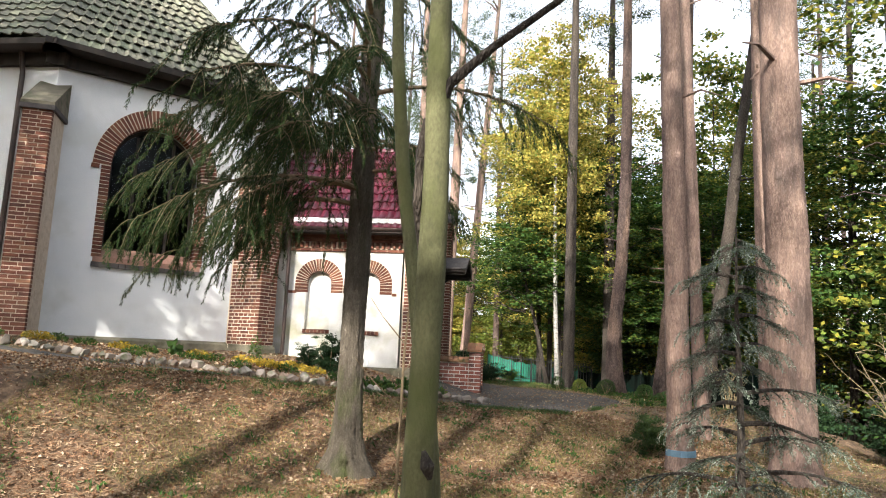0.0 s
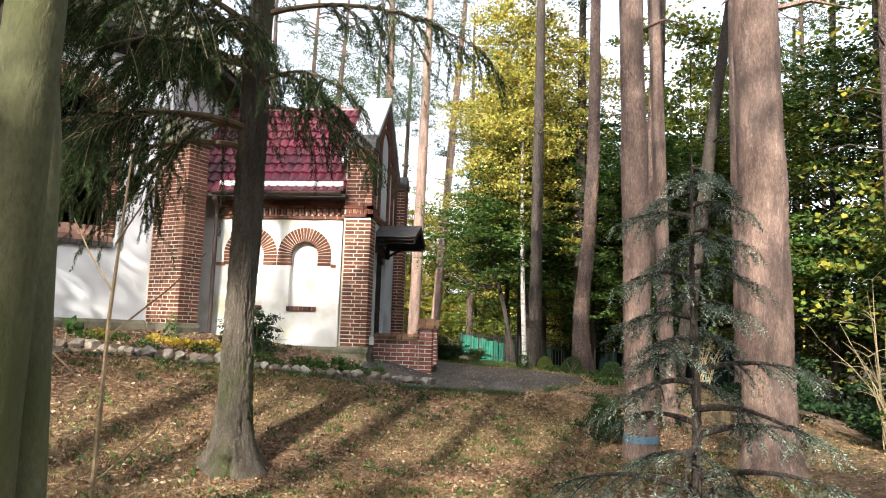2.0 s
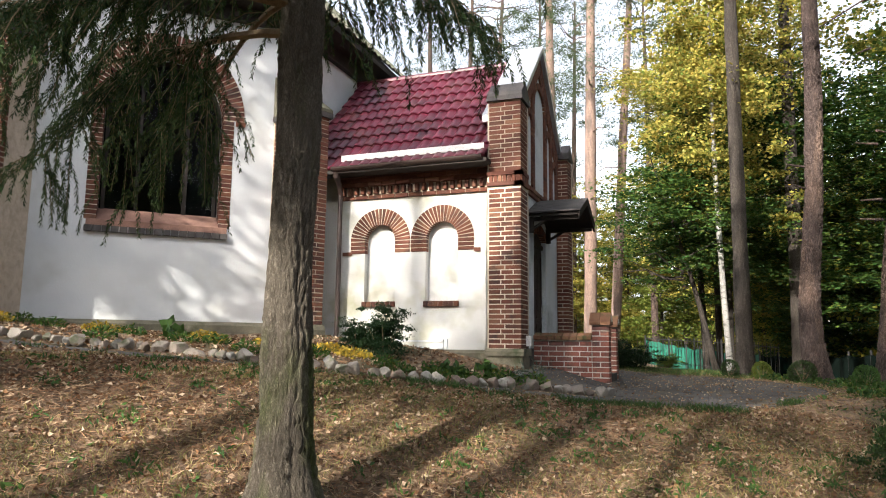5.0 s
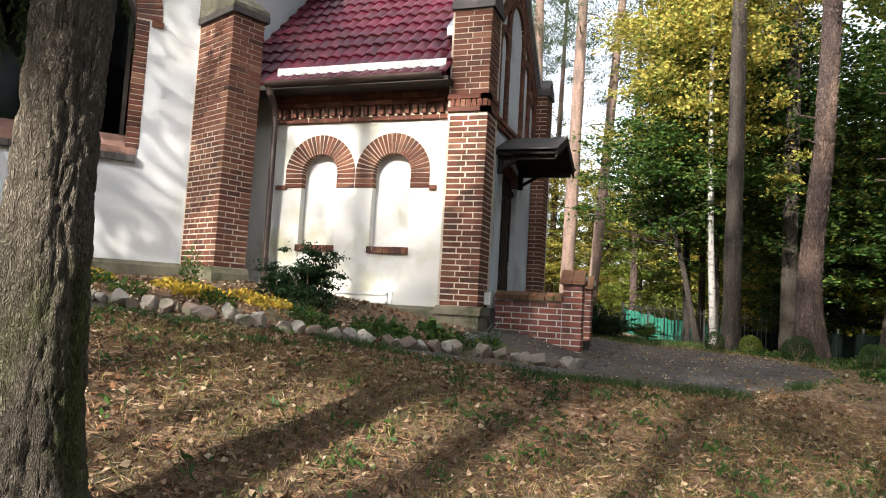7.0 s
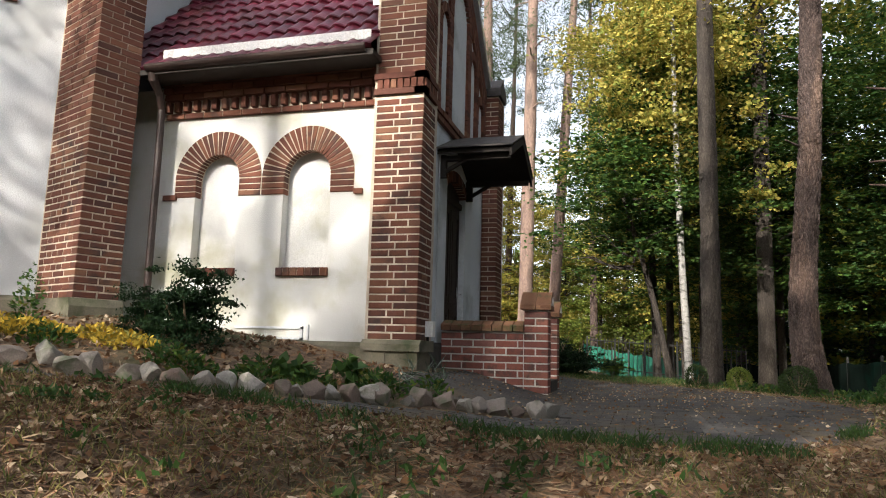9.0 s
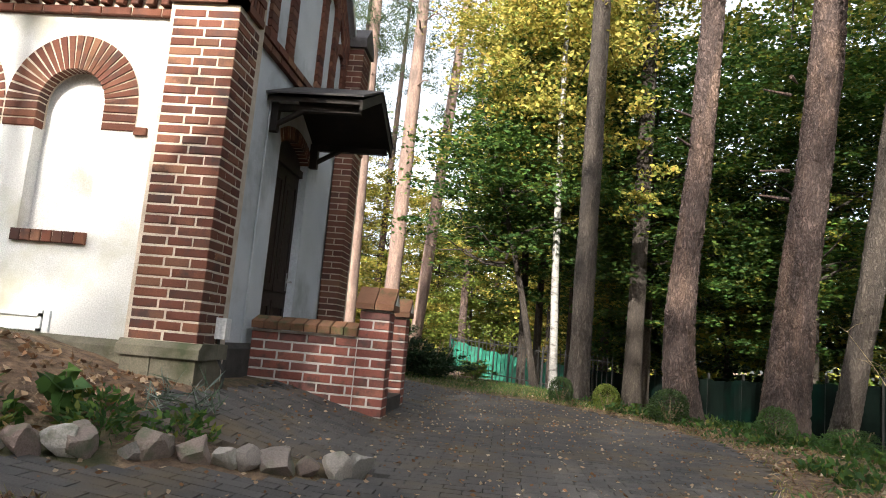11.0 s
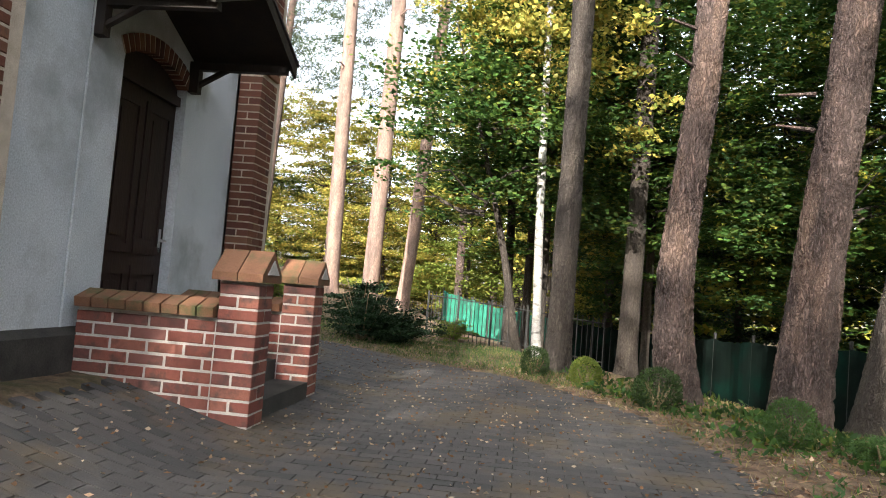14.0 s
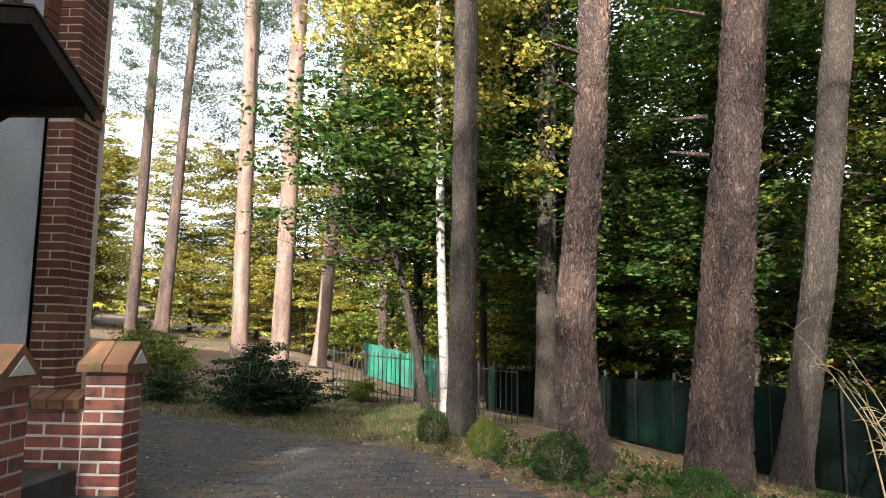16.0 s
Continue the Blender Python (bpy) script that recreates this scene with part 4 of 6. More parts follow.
CROWNS = {}


def crown_mesh(kind, mat, i=0):
    key = (kind, mat.name, i)
    if key not in CROWNS:
        if kind == "broad":          # about 3 m wide each way, 4.5 m up and down
            p = crown_points(150, 85, (3.1, 3.1, 4.6), 0.42, 0.3, 0.3)
            CROWNS[key] = leaf_mesh("crown", p, nr.normal(size=p.shape) * (1, 1, 0.5) - (0, 0, 0.3), nr.uniform(0.11, 0.2, len(p)), nr.uniform(0.08, 0.15, len(p)), mat, level=1.6)
        elif kind == "far":
            p = crown_points(90, 48, (3.2, 3.2, 5.0), 0.6, 0.35)
            CROWNS[key] = leaf_mesh("crown", p, nr.normal(size=p.shape), nr.uniform(0.22, 0.42, len(p)), nr.uniform(0.14, 0.26, len(p)), mat)
        elif kind == "pine":
            p = crown_points(46, 80, (2.4, 2.4, 3.0), 0.32, 0.45)
            CROWNS[key] = leaf_mesh("crown", p, nr.normal(size=p.shape), nr.uniform(0.14, 0.26, len(p)), nr.uniform(0.02, 0.04, len(p)), mat)
        elif kind == "shrub":
            p = crown_points(110, 70, (0.95, 0.95, 0.9), 0.13, 0.1)
            CROWNS[key] = leaf_mesh("crown", p, nr.normal(size=p.shape), nr.uniform(0.06, 0.11, len(p)), nr.uniform(0.035, 0.06, len(p)), mat)
        elif kind == "ball":
            u = unit(nr.normal(size=(4200, 3)))
            p = u * (0.8 + 0.22 * nr.rand(4200, 1) + 0.06 * np.sin(u[:, :1] * 5 + i) * np.cos(u[:, 2:] * 4))
            CROWNS[key] = leaf_mesh("crown", p, u + nr.normal(size=p.shape) * 0.8, nr.uniform(0.07, 0.12, 4200), nr.uniform(0.045, 0.08, 4200), mat)
    return CROWNS[key]


def trunk_geo(g, x, y, z0, pts, flare=1.5, seg=14, rough=0.16, relief=None, top=5.5, roots=0.0, dents=()):
    """A tapered trunk through (dx, dy, height, radius) points, with root flare. relief: width, length and depth of bark plates in metres, up to the height top. dents: hollows as (turn, height, half height, half width in radians, depth)."""
    n = len(pts)

    def at(h):
        i = max(k for k in range(n - 1) if pts[k][2] <= h or k == 0)
        p, q = pts[i], pts[i + 1]
        o, e = pts[max(0, i - 1)], pts[min(n - 1, i + 2)]
        d = max(1e-6, q[2] - p[2])
        f = (h - p[2]) / d
        out = []
        for c in (0, 1, 3):
            m0 = (q[c] - o[c]) / max(1e-6, q[2] - o[2]) * d
            m1 = (e[c] - p[c]) / max(1e-6, e[2] - p[2]) * d
            out.append((2 * f ** 3 - 3 * f ** 2 + 1) * p[c] + (f ** 3 - 2 * f ** 2 + f) * m0 + (3 * f ** 2 - 2 * f ** 3) * q[c] + (f ** 3 - f ** 2) * m1)
        return out

    H = pts[-1][2]
    hs = list(np.arange(0, min(top, H), 0.03)) if relief else [0, 0.05, 0.12, 0.2, 0.32, 0.5, 0.75]
    hs += list(np.linspace(hs[-1] + 0.1, H, 22))
    path, rad = [], []
    for h in hs:
        dx, dy, r = at(h)
        rad.append(max(0.006, r) * (1 + (flare - 1) * math.exp(-max(0, h) / 0.22)))
        path.append((x + dx, y + dy, z0 + h))
    path.insert(0, (path[0][0], path[0][1], path[0][2] - 0.3))
    rad.insert(0, rad[0] * 1.1)
    if relief is None:
        g.tube(path, rad, seg, rough, x * 3.1 + y)
        return
    wide, long, deep = relief
    n0 = len(g.v)
    sd = x * 3.1 + y
    for (px, py, pz), r in zip(path, rad):
        for k in range(seg):
            t = 2 * math.pi * k / seg
            c, s_ = math.cos(t), math.sin(t)
            lump = 1 + rough * noise.noise(Vector((c * 1.7 + sd, s_ * 1.7, pz * 1.1 + sd)))
            lump += roots * max(0.0, math.cos(5 * t + sd)) * math.exp(-max(0, pz - z0) / 0.2)
            v = Vector((c * r / wide, s_ * r / wide, pz / long + sd))
            v += Vector((noise.noise(v * 0.9), noise.noise(v * 0.9 + Vector((7, 0, 0))), 0)) * 0.45
            d = noise.voronoi(v)[0]
            gap = min(1.0, (d[1] - d[0]) / 0.3)
            out = deep * (gap * (2 - gap) - 0.75 + 0.35 * noise.noise(v * 3.0)) if pz < z0 + top else 0.0
            for turn, mid, tall, half, depth in dents:
                side = (t - radians(turn) + math.pi) % (2 * math.pi) - math.pi
                out -= depth * math.exp(-(side / half) ** 4 - ((pz - z0 - mid) / tall) ** 4)
            g.v.append((px + c * (r * lump + out), py + s_ * (r * lump + out), pz))
    for i in range(len(path) - 1):
        for k in range(seg):
            q = n0 + i * seg
            g.f.append((q + k, q + (k + 1) % seg, q + seg + (k + 1) % seg, q + seg + k))


def crown_at(parent, mesh, x, y, z, s, sz=None, name="crown"):
    ob = new(name, mesh)
    ob.parent = parent
    ob.matrix_local = Matrix.LocRotScale((x, y, z), Euler((0, 0, rng.uniform(0, 6.28))), (s, s, sz or s))
    return ob


def limbs(g, x, y, z, n, length, r, up=0.4):
    for i in range(n):
        a = rng.uniform(0, 6.28)
        zz = z + rng.uniform(-0.25, 0.35) * length * 1.6
        pts = [(x, y, zz)]
        for k in range(1, 5):
            f = k / 4
            pts.append((x + math.cos(a + 0.3 * f) * length * f, y + math.sin(a + 0.3 * f) * length * f, zz + length * (up * f + rng.uniform(-0.08, 0.08))))
        g.tube(pts, [r, r * 0.75, r * 0.5, r * 0.3, r * 0.12], 6)


def pine(x, y, h, r, bark, label, lean=(0, 0), crown_z=0.78, flare=1.35, stubs=6, group="pines of the wood", crown_s=1.0, seg=14, relief=None):
    z0 = ground_z(x, y)
    t = thing("pine_tree", label, "tree", group)
    g = Geo()
    trunk_geo(g, x, y, z0, [(0, 0, 0, r), (lean[0] * 0.15, lean[1] * 0.15, h * 0.12, r * 0.95), (lean[0] * 0.45, lean[1] * 0.45, h * 0.45, r * 0.8), (lean[0], lean[1], h, r * 0.3)], flare, seg, 0.12, relief)
    part("trunk", g, bark, t, shade=True)
    g = Geo()
    for i in range(stubs):
        a, zz = rng.uniform(0, 6.28), rng.uniform(0.25, 0.75) * h
        f = zz / h
        l = rng.uniform(0.25, 1.4)
        px, py = x + lean[0] * f, y + lean[1] * f
        g.tube([(px, py, z0 + zz), (px + math.cos(a) * l * 0.6, py + math.sin(a) * l * 0.6, z0 + zz + 0.1), (px + math.cos(a) * l, py + math.sin(a) * l, z0 + zz - 0.05)], [r * 0.16, r * 0.1, 0.008], 6)
    limbs(g, x + lean[0] * 0.85, y + lean[1] * 0.85, z0 + h * 0.88, 9, 2.0, r * 0.25)
    part("branch_work", g, bark, t, kind="stuff")
    for k in range(2):
        crown_at(t, crown_mesh("pine", L_NEEDLE, k), x + lean[0] + rng.uniform(-0.8, 0.8), y + lean[1] + rng.uniform(-0.8, 0.8), z0 + h * (crown_z + 0.2 * k), crown_s)
    return t


def broadleaf(x, y, h, r, mat, label, spread=1.0, low=0.28, kind="broad", crowns=2, lean=(0, 0), group="broadleaved trees of the wood", bark=None):
    z0 = ground_z(x, y)
    t = thing("broadleaf_tree", label, "tree", group)
    g = Geo()
    trunk_geo(g, x, y, z0, [(0, 0, 0, r), (lean[0] * 0.3, lean[1] * 0.3, h * 0.35, r * 0.8), (lean[0], lean[1], h * 0.95, r * 0.15)], 1.4, 10)
    part("trunk", g, bark or M_DARKBARK, t, shade=True)
    g = Geo()
    limbs(g, x + lean[0] * 0.5, y + lean[1] * 0.5, z0 + h * 0.5, 14, 2.6 * spread, r * 0.4, 0.3)
    part("branch_work", g, bark or M_DARKBARK, t, kind="stuff")
    for k in range(crowns):
        f = (k + 0.5) / crowns
        zc = z0 + h * (low + (1 - low) * f)
        crown_at(t, crown_mesh(kind, mat, (k + int(x * 7)) % 2), x + lean[0] * f + rng.uniform(-0.7, 0.7) * spread, y + lean[1] * f + rng.uniform(-0.7, 0.7), zc, spread, spread * h * (1 - low) / crowns / 7.0)
    return t


# ---- the spruce on the lawn ----
def needles_along(curves, spacing, length, width, droop=0.0):
    """Needle middles and ways on both sides of twig curves (lists of points)."""
    C, D = [], []
    for pts in curves:
        P = np.array(pts)
        seg = P[1:] - P[:-1]
        ln = np.linalg.norm(seg, axis=1)
        for p, s, l in zip(P, seg, ln):
            n = max(1, int(l / spacing))
            f = (np.arange(n) + nr.rand(n))[:, None] / n
            way = s / max(l, 1e-6)
            side = nr.normal(size=(n, 3))
            side -= (side @ way)[:, None] * way
            d = unit(side) * 0.8 + way * 0.6 + np.array((0, 0, -droop))
            C.append(p + s * f + unit(d) * length * 0.5)
            D.append(d)
    C, D = np.concatenate(C), np.concatenate(D)
    return C, D


def bough(x, y, z, az, length, droop, twigs, hang, g):
    """A limb with hanging twigs; returns the twig curves."""
    a = radians(az)
    spine = []
    for k in range(9):
        f = k / 8
        r = length * f
        spine.append(Vector((x + math.cos(a) * r, y + math.sin(a) * r, z + 0.22 * length * math.sin(f * 2.2) * 0.6 - droop * f ** 1.7)))
    g.tube(spine, [0.032 * (1 - 0.88 * k / 8) * (0.6 + length / 4) for k in range(9)], 6)
    out = [[tuple(p) for p in spine[3:]]]
    for i in range(twigs):
        f = rng.uniform(0.22, 1.0)
        k = min(7, int(f * 8))
        p = spine[k].lerp(spine[k + 1], f * 8 - k)
        side = rng.choice((-1, 1))
        b = a + side * rng.uniform(0.5, 1.3)
        l = rng.uniform(0.25, 0.75) * (1.15 - 0.6 * f) * min(1.6, length / 1.6)
        q = [p]
        for s in range(1, 5):
            t = s / 4
            q.append(p + Vector((math.cos(b) * l * t, math.sin(b) * l * t, -hang * l * t * t)))
        out.append([tuple(v) for v in q])
        g.tube(q, [0.007, 0.006, 0.005, 0.004, 0.003], 4)
        for m in range(3):
            t = rng.uniform(0.3, 1.0)
            kk = min(3, int(t * 4))
            p2 = q[kk].lerp(q[kk + 1], t * 4 - kk)
            c = b + rng.uniform(-1.2, 1.2)
            l2 = rng.uniform(0.12, 0.32)
            out.append([tuple(p2), tuple(p2 + Vector((math.cos(c) * l2 * 0.6, math.sin(c) * l2 * 0.6, -hang * l2 * 0.5))), tuple(p2 + Vector((math.cos(c) * l2 * 0.8, math.sin(c) * l2 * 0.8, -hang * l2 * 1.2)))])
    return out


spruce = thing("spruce_tree", "tall spruce with drooping boughs and a sunlit grey trunk", "tree")
SX, SY = -2.27, 8.68
g = Geo()
trunk_geo(g, SX, SY, ground_z(SX, SY), [(0.02, 0, 0, 0.18), (0, 0, 1.2, 0.155), (0.0, 0.02, 4, 0.14), (0.05, 0, 9, 0.10), (0, 0, 16, 0.03)], 1.75, 130, 0.2, (0.045, 0.12, 0.022), 4.5, 0.25, ((-82, 0.0, 0.13, 0.3, 0.11), (8, 0.75, 0.62, 0.16, 0.05)))
part("trunk", g, M_SPRUCEBARK, spruce, "ridged grey bark with moss", shade=True)
g, tw = Geo(), []
for z, az, l, d, n in ((3.3, 178, 2.5, 0.9, 46), (3.5, 205, 2.7, 0.95, 50), (3.5, 228, 2.0, 0.9, 36), (3.6, 150, 2.1, 0.8, 36), (4.1, 250, 2.0, 0.7, 34), (3.75, 15, 1.2, 0.5, 24), (4.0, 330, 1.3, 0.4, 20), (4.2, 60, 1.4, 0.4, 20), (4.2, 190, 2.7, 0.9, 46), (4.3, 165, 2.4, 0.9, 40), (4.5, 222, 2.4, 0.8, 40), (4.4, 285, 1.6, 0.6, 22), (4.6, 110, 1.8, 0.7, 24)):
    tw += bough(SX, SY, z, az, l, d, int(n * 0.72), 1.1, g)
for z, az, l, d, n in ((4.3, 262, 2.5, 0.75, 30), (4.6, 244, 2.7, 0.8, 30), (4.9, 284, 2.2, 0.7, 26), (5.0, 256, 2.9, 0.9, 30), (5.4, 268, 2.8, 0.9, 26)):
    tw += bough(SX, SY, z, az, l, d, n, 1.0, g)
for k in range(19):
    z = 4.8 + k * 0.55
    tw += bough(SX, SY, z, 137.5 * k, max(0.6, 2.5 * (1 - (z - 4.5) / 13)), 0.7, 20, 1.0, g)
part("branch_work", g, M_TWIG, spruce, kind="stuff")
C, D = needles_along(tw, 0.0055, 0.04, 0.01, 0.5)
foliage = new("needle_foliage", leaf_mesh("needle_foliage", C, D, nr.uniform(0.03, 0.06, len(C)), 0.009, L_SPRUCE))
foliage.parent = spruce
tagged(foliage, "drooping dark green needles", kind="stuff")

# ---- the twin mossy stems close to the walk ----
twin = thing("young_tree", "slender twin-stemmed tree with green mossy bark", "tree")
g = Geo()
trunk_geo(g, -0.46, 3.0, ground_z(-0.46, 3.0), [(0.0, 0, 0, 0.078), (0.0, 0, 1.1, 0.068), (0.02, 0, 2.2, 0.06), (0.0, 0.03, 3.4, 0.05), (0.05, 0.1, 8, 0.015)], 1.5, 14, 0.12)
part("trunk", g, M_MOSSBARK, twin, shade=True)
g = Geo()
g.tube([(-0.42, 3.05, ground_z(-0.42, 3.05) - 0.1), (-0.40, 3.08, 0.5), (-0.43, 3.1, 0.95), (-0.48, 3.14, 1.4), (-0.56, 3.22, 1.85), (-0.64, 3.25, 2.3), (-0.70, 3.27, 2.9), (-0.74, 3.3, 3.6), (-0.8, 3.4, 6.5)], [0.07, 0.056, 0.05, 0.045, 0.04, 0.035, 0.032, 0.03, 0.01], 10, 0.12, 2.0)
part("second_stem", g, M_MOSSBARK, twin, shade=True)
g = Geo()
g.tube([(-0.45, 3.0, 2.5), (-0.40, 3.0, 2.66), (-0.21, 2.98, 2.82), (0.11, 2.96, 3.05), (0.6, 2.9, 3.5)], [0.03, 0.026, 0.02, 0.016, 0.006], 8, 0.1)
part("side_branch", g, M_DARKBARK, twin, shade=True)
g = Geo()
g.tube([(-0.50, 3.02, 1.9), (-0.515, 2.97, 2.1), (-0.51, 2.98, 2.35), (-0.50, 3.0, 2.5)], [0.012, 0.022, 0.02, 0.008], 7, 0.3)
g.tube([(-0.4, 2.93, 0.95), (-0.41, 2.92, 1.0), (-0.43, 2.93, 1.06)], [0.012, 0.035, 0.01], 7, 0.3)
part("bark_scar", g, M_DARKBARK, twin)
crown_at(twin, crown_mesh("broad", L_MIXED), -0.6, 3.3, 9.4, 0.42, 0.4)

g = Geo()
g.tube([(-0.70, 3.78, ground_z(-0.7, 3.78) - 0.05), (-0.695, 3.78, 0.8), (-0.69, 3.78, 1.42), (-0.66, 3.78, 1.95)], [0.011, 0.009, 0.007, 0.003], 6, 0.1)
for z, a, l in ((0.9, 0.3, 0.22), (1.15, 3.4, 0.26), (1.35, 0.8, 0.3), (1.5, 2.7, 0.25), (1.65, 5.8, 0.2)):
    g.tube([(-0.69, 3.78, z), (-0.69 + math.cos(a) * l * 0.6, 3.78 + math.sin(a) * l * 0.6, z + l * 0.55), (-0.69 + math.cos(a) * l, 3.78 + math.sin(a) * l, z + l)], [0.004, 0.003, 0.0015], 4)
tagged(new("bare_sapling", g.mesh("bare_sapling", M_TWIG)), "thin leafless sapling standing in the lawn", "sapling")

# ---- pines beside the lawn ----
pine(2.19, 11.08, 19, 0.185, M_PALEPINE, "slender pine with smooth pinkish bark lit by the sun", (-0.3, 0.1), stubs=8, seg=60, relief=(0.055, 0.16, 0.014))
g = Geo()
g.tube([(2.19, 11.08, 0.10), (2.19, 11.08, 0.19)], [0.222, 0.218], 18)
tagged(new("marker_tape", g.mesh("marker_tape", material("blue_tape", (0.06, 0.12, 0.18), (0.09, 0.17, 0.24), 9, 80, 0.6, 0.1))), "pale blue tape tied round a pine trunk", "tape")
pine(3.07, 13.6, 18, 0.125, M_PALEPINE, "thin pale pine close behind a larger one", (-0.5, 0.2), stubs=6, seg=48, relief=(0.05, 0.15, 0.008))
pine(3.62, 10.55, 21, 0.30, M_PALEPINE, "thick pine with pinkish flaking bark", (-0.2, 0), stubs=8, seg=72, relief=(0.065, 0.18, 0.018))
pine(5.9, 19.2, 20, 0.16, M_PALEPINE, "tall pale pine at the edge of the wood", (0, 0.3))

# young silver spruce
young = thing("young_spruce", "thin young spruce with pale silvery needle tips", "tree")
g, tw = Geo(), []
YX, YY = 1.76, 6.42
zb = ground_z(YX, YY)
g.tube([(YX, YY, zb - 0.1), (YX + 0.01, YY, 1.0), (YX - 0.01, YY, 1.9), (YX, YY, 2.68)], [0.04, 0.03, 0.018, 0.006], 8)
part("trunk", g, M_DARKBARK, young)
g = Geo()
for k in range(30):
    z = 0.12 + k * 0.084
    l = 0.1 + 0.95 * (1 - (z + 0.1) / 2.95) ** 0.9 * rng.uniform(0.35, 1.15)
    tw += bough(YX, YY, z, 137.5 * k + rng.uniform(-25, 25), l, -0.02 + l * rng.uniform(0.1, 0.45), 10, 0.5, g)
part("branch_work", g, M_DARKBARK, young, kind="stuff")
C, D = needles_along(tw, 0.006, 0.02, 0.006)
ob = new("needle_foliage", leaf_mesh("needle_foliage", C, D, nr.uniform(0.015, 0.03, len(C)), 0.006, L_SILVER))
ob.parent = young
tagged(ob, "silvery blue-green needles", kind="stuff")
C, D = needles_along([t[-2:] for t in tw[::2]], 0.008, 0.02, 0.008)
L_TIP = leafy("pale_spruce_tips", ((0.28, 0.33, 0.27), (0.42, 0.46, 0.40), (0.16, 0.21, 0.14)), 0.15)
ob = new("tip_foliage", leaf_mesh("tip_foliage", C, D, nr.uniform(0.015, 0.03, len(C)), 0.007, L_TIP))
ob.parent = young
tagged(ob, "whitish new needles at the twig ends", kind="stuff")

# ---- trees along the paved way ----
def swollen_pine(x, y, h, r, label, bark, bulge, lean=0.0):
    z0 = ground_z(x, y)
    t = thing("pine_tree", label, "tree", "pines by the paved way")
    g = Geo()
    trunk_geo(g, x, y, z0, [(0.04 * bulge - 0.08 * lean, -0.05, 0, r * 1.12), (-0.06 * bulge + 0.08 * lean, 0, 0.9, r * 1.12), (0.0 * bulge + 0.28 * lean, 0, 2.3, r * 0.95), (0.16 * bulge + lean * 0.6, 0, 4.2, r * 0.88), (0.26 * bulge + lean * 0.9, 0, 7, r * 0.82), (0.3 * bulge + 1.6 * lean, 0, h, r * 0.3)], 1.25, 84, 0.12, (0.065, 0.2, 0.03), 7.0)
    part("trunk", g, bark, t, shade=True)
    g = Geo()
    for i in range(7):
        a, zz = rng.uniform(0, 6.28), rng.uniform(3, 10)
        g.tube([(x, y, z0 + zz), (x + math.cos(a) * 0.4, y + math.sin(a) * 0.4, z0 + zz + 0.04)], [0.03, 0.012], 6)
    limbs(g, x, y, z0 + h * 0.88, 9, 2.2, r * 0.25)
    part("branch_work", g, bark, t, kind="stuff")
    for k in range(2):
        crown_at(t, crown_mesh("pine", L_NEEDLE, k), x, y, z0 + h * (0.82 + 0.15 * k), 1.1)


swollen_pine(2.3, 20.6, 20, 0.195, "tall pine with a swollen pale foot and cracked bark", M_PINEBARK, 1.0)
swollen_pine(3.58, 20.3, 22, 0.255, "broad pine with cracked reddish-grey bark", M_PINEBARK, 0.1, 0.6)
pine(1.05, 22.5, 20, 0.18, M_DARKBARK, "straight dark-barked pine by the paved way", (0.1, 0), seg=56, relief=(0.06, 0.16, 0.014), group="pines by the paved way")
pine(2.63, 26.5, 20, 0.2, M_DARKBARK, "pine in the wood with shade put into its bark colour", (0.15, 0), group="pines by the paved way")
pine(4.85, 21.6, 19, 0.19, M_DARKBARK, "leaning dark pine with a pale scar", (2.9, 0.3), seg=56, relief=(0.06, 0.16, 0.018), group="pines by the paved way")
birch = thing("birch_tree", "slim white-barked birch by the paved way", "tree")
g = Geo()
trunk_geo(g, 0.8, 24.9, ground_z(0.8, 24.9), [(0, 0, 0, 0.085), (-0.12, 0, 3, 0.075), (-0.2, 0, 8, 0.05), (-0.1, 0, 14, 0.015)], 1.3, 12, 0.1)
part("trunk", g, M_BIRCH, birch, shade=True)
for k, z in enumerate((7.5, 11.0)):
    crown_at(birch, crown_mesh("broad", L_YELLOW, k), 0.7, 25.0, z, 0.7, 0.7)

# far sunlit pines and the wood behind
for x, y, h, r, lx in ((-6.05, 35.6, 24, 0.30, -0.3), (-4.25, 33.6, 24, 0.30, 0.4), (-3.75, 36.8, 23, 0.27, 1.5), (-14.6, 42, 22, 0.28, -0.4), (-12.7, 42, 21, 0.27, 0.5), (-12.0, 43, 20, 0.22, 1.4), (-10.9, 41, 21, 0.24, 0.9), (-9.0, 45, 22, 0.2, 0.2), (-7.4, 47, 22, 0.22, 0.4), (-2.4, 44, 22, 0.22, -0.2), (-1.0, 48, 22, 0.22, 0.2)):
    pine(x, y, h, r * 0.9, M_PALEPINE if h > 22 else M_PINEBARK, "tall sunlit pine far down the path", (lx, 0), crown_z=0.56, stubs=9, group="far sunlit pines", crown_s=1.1)
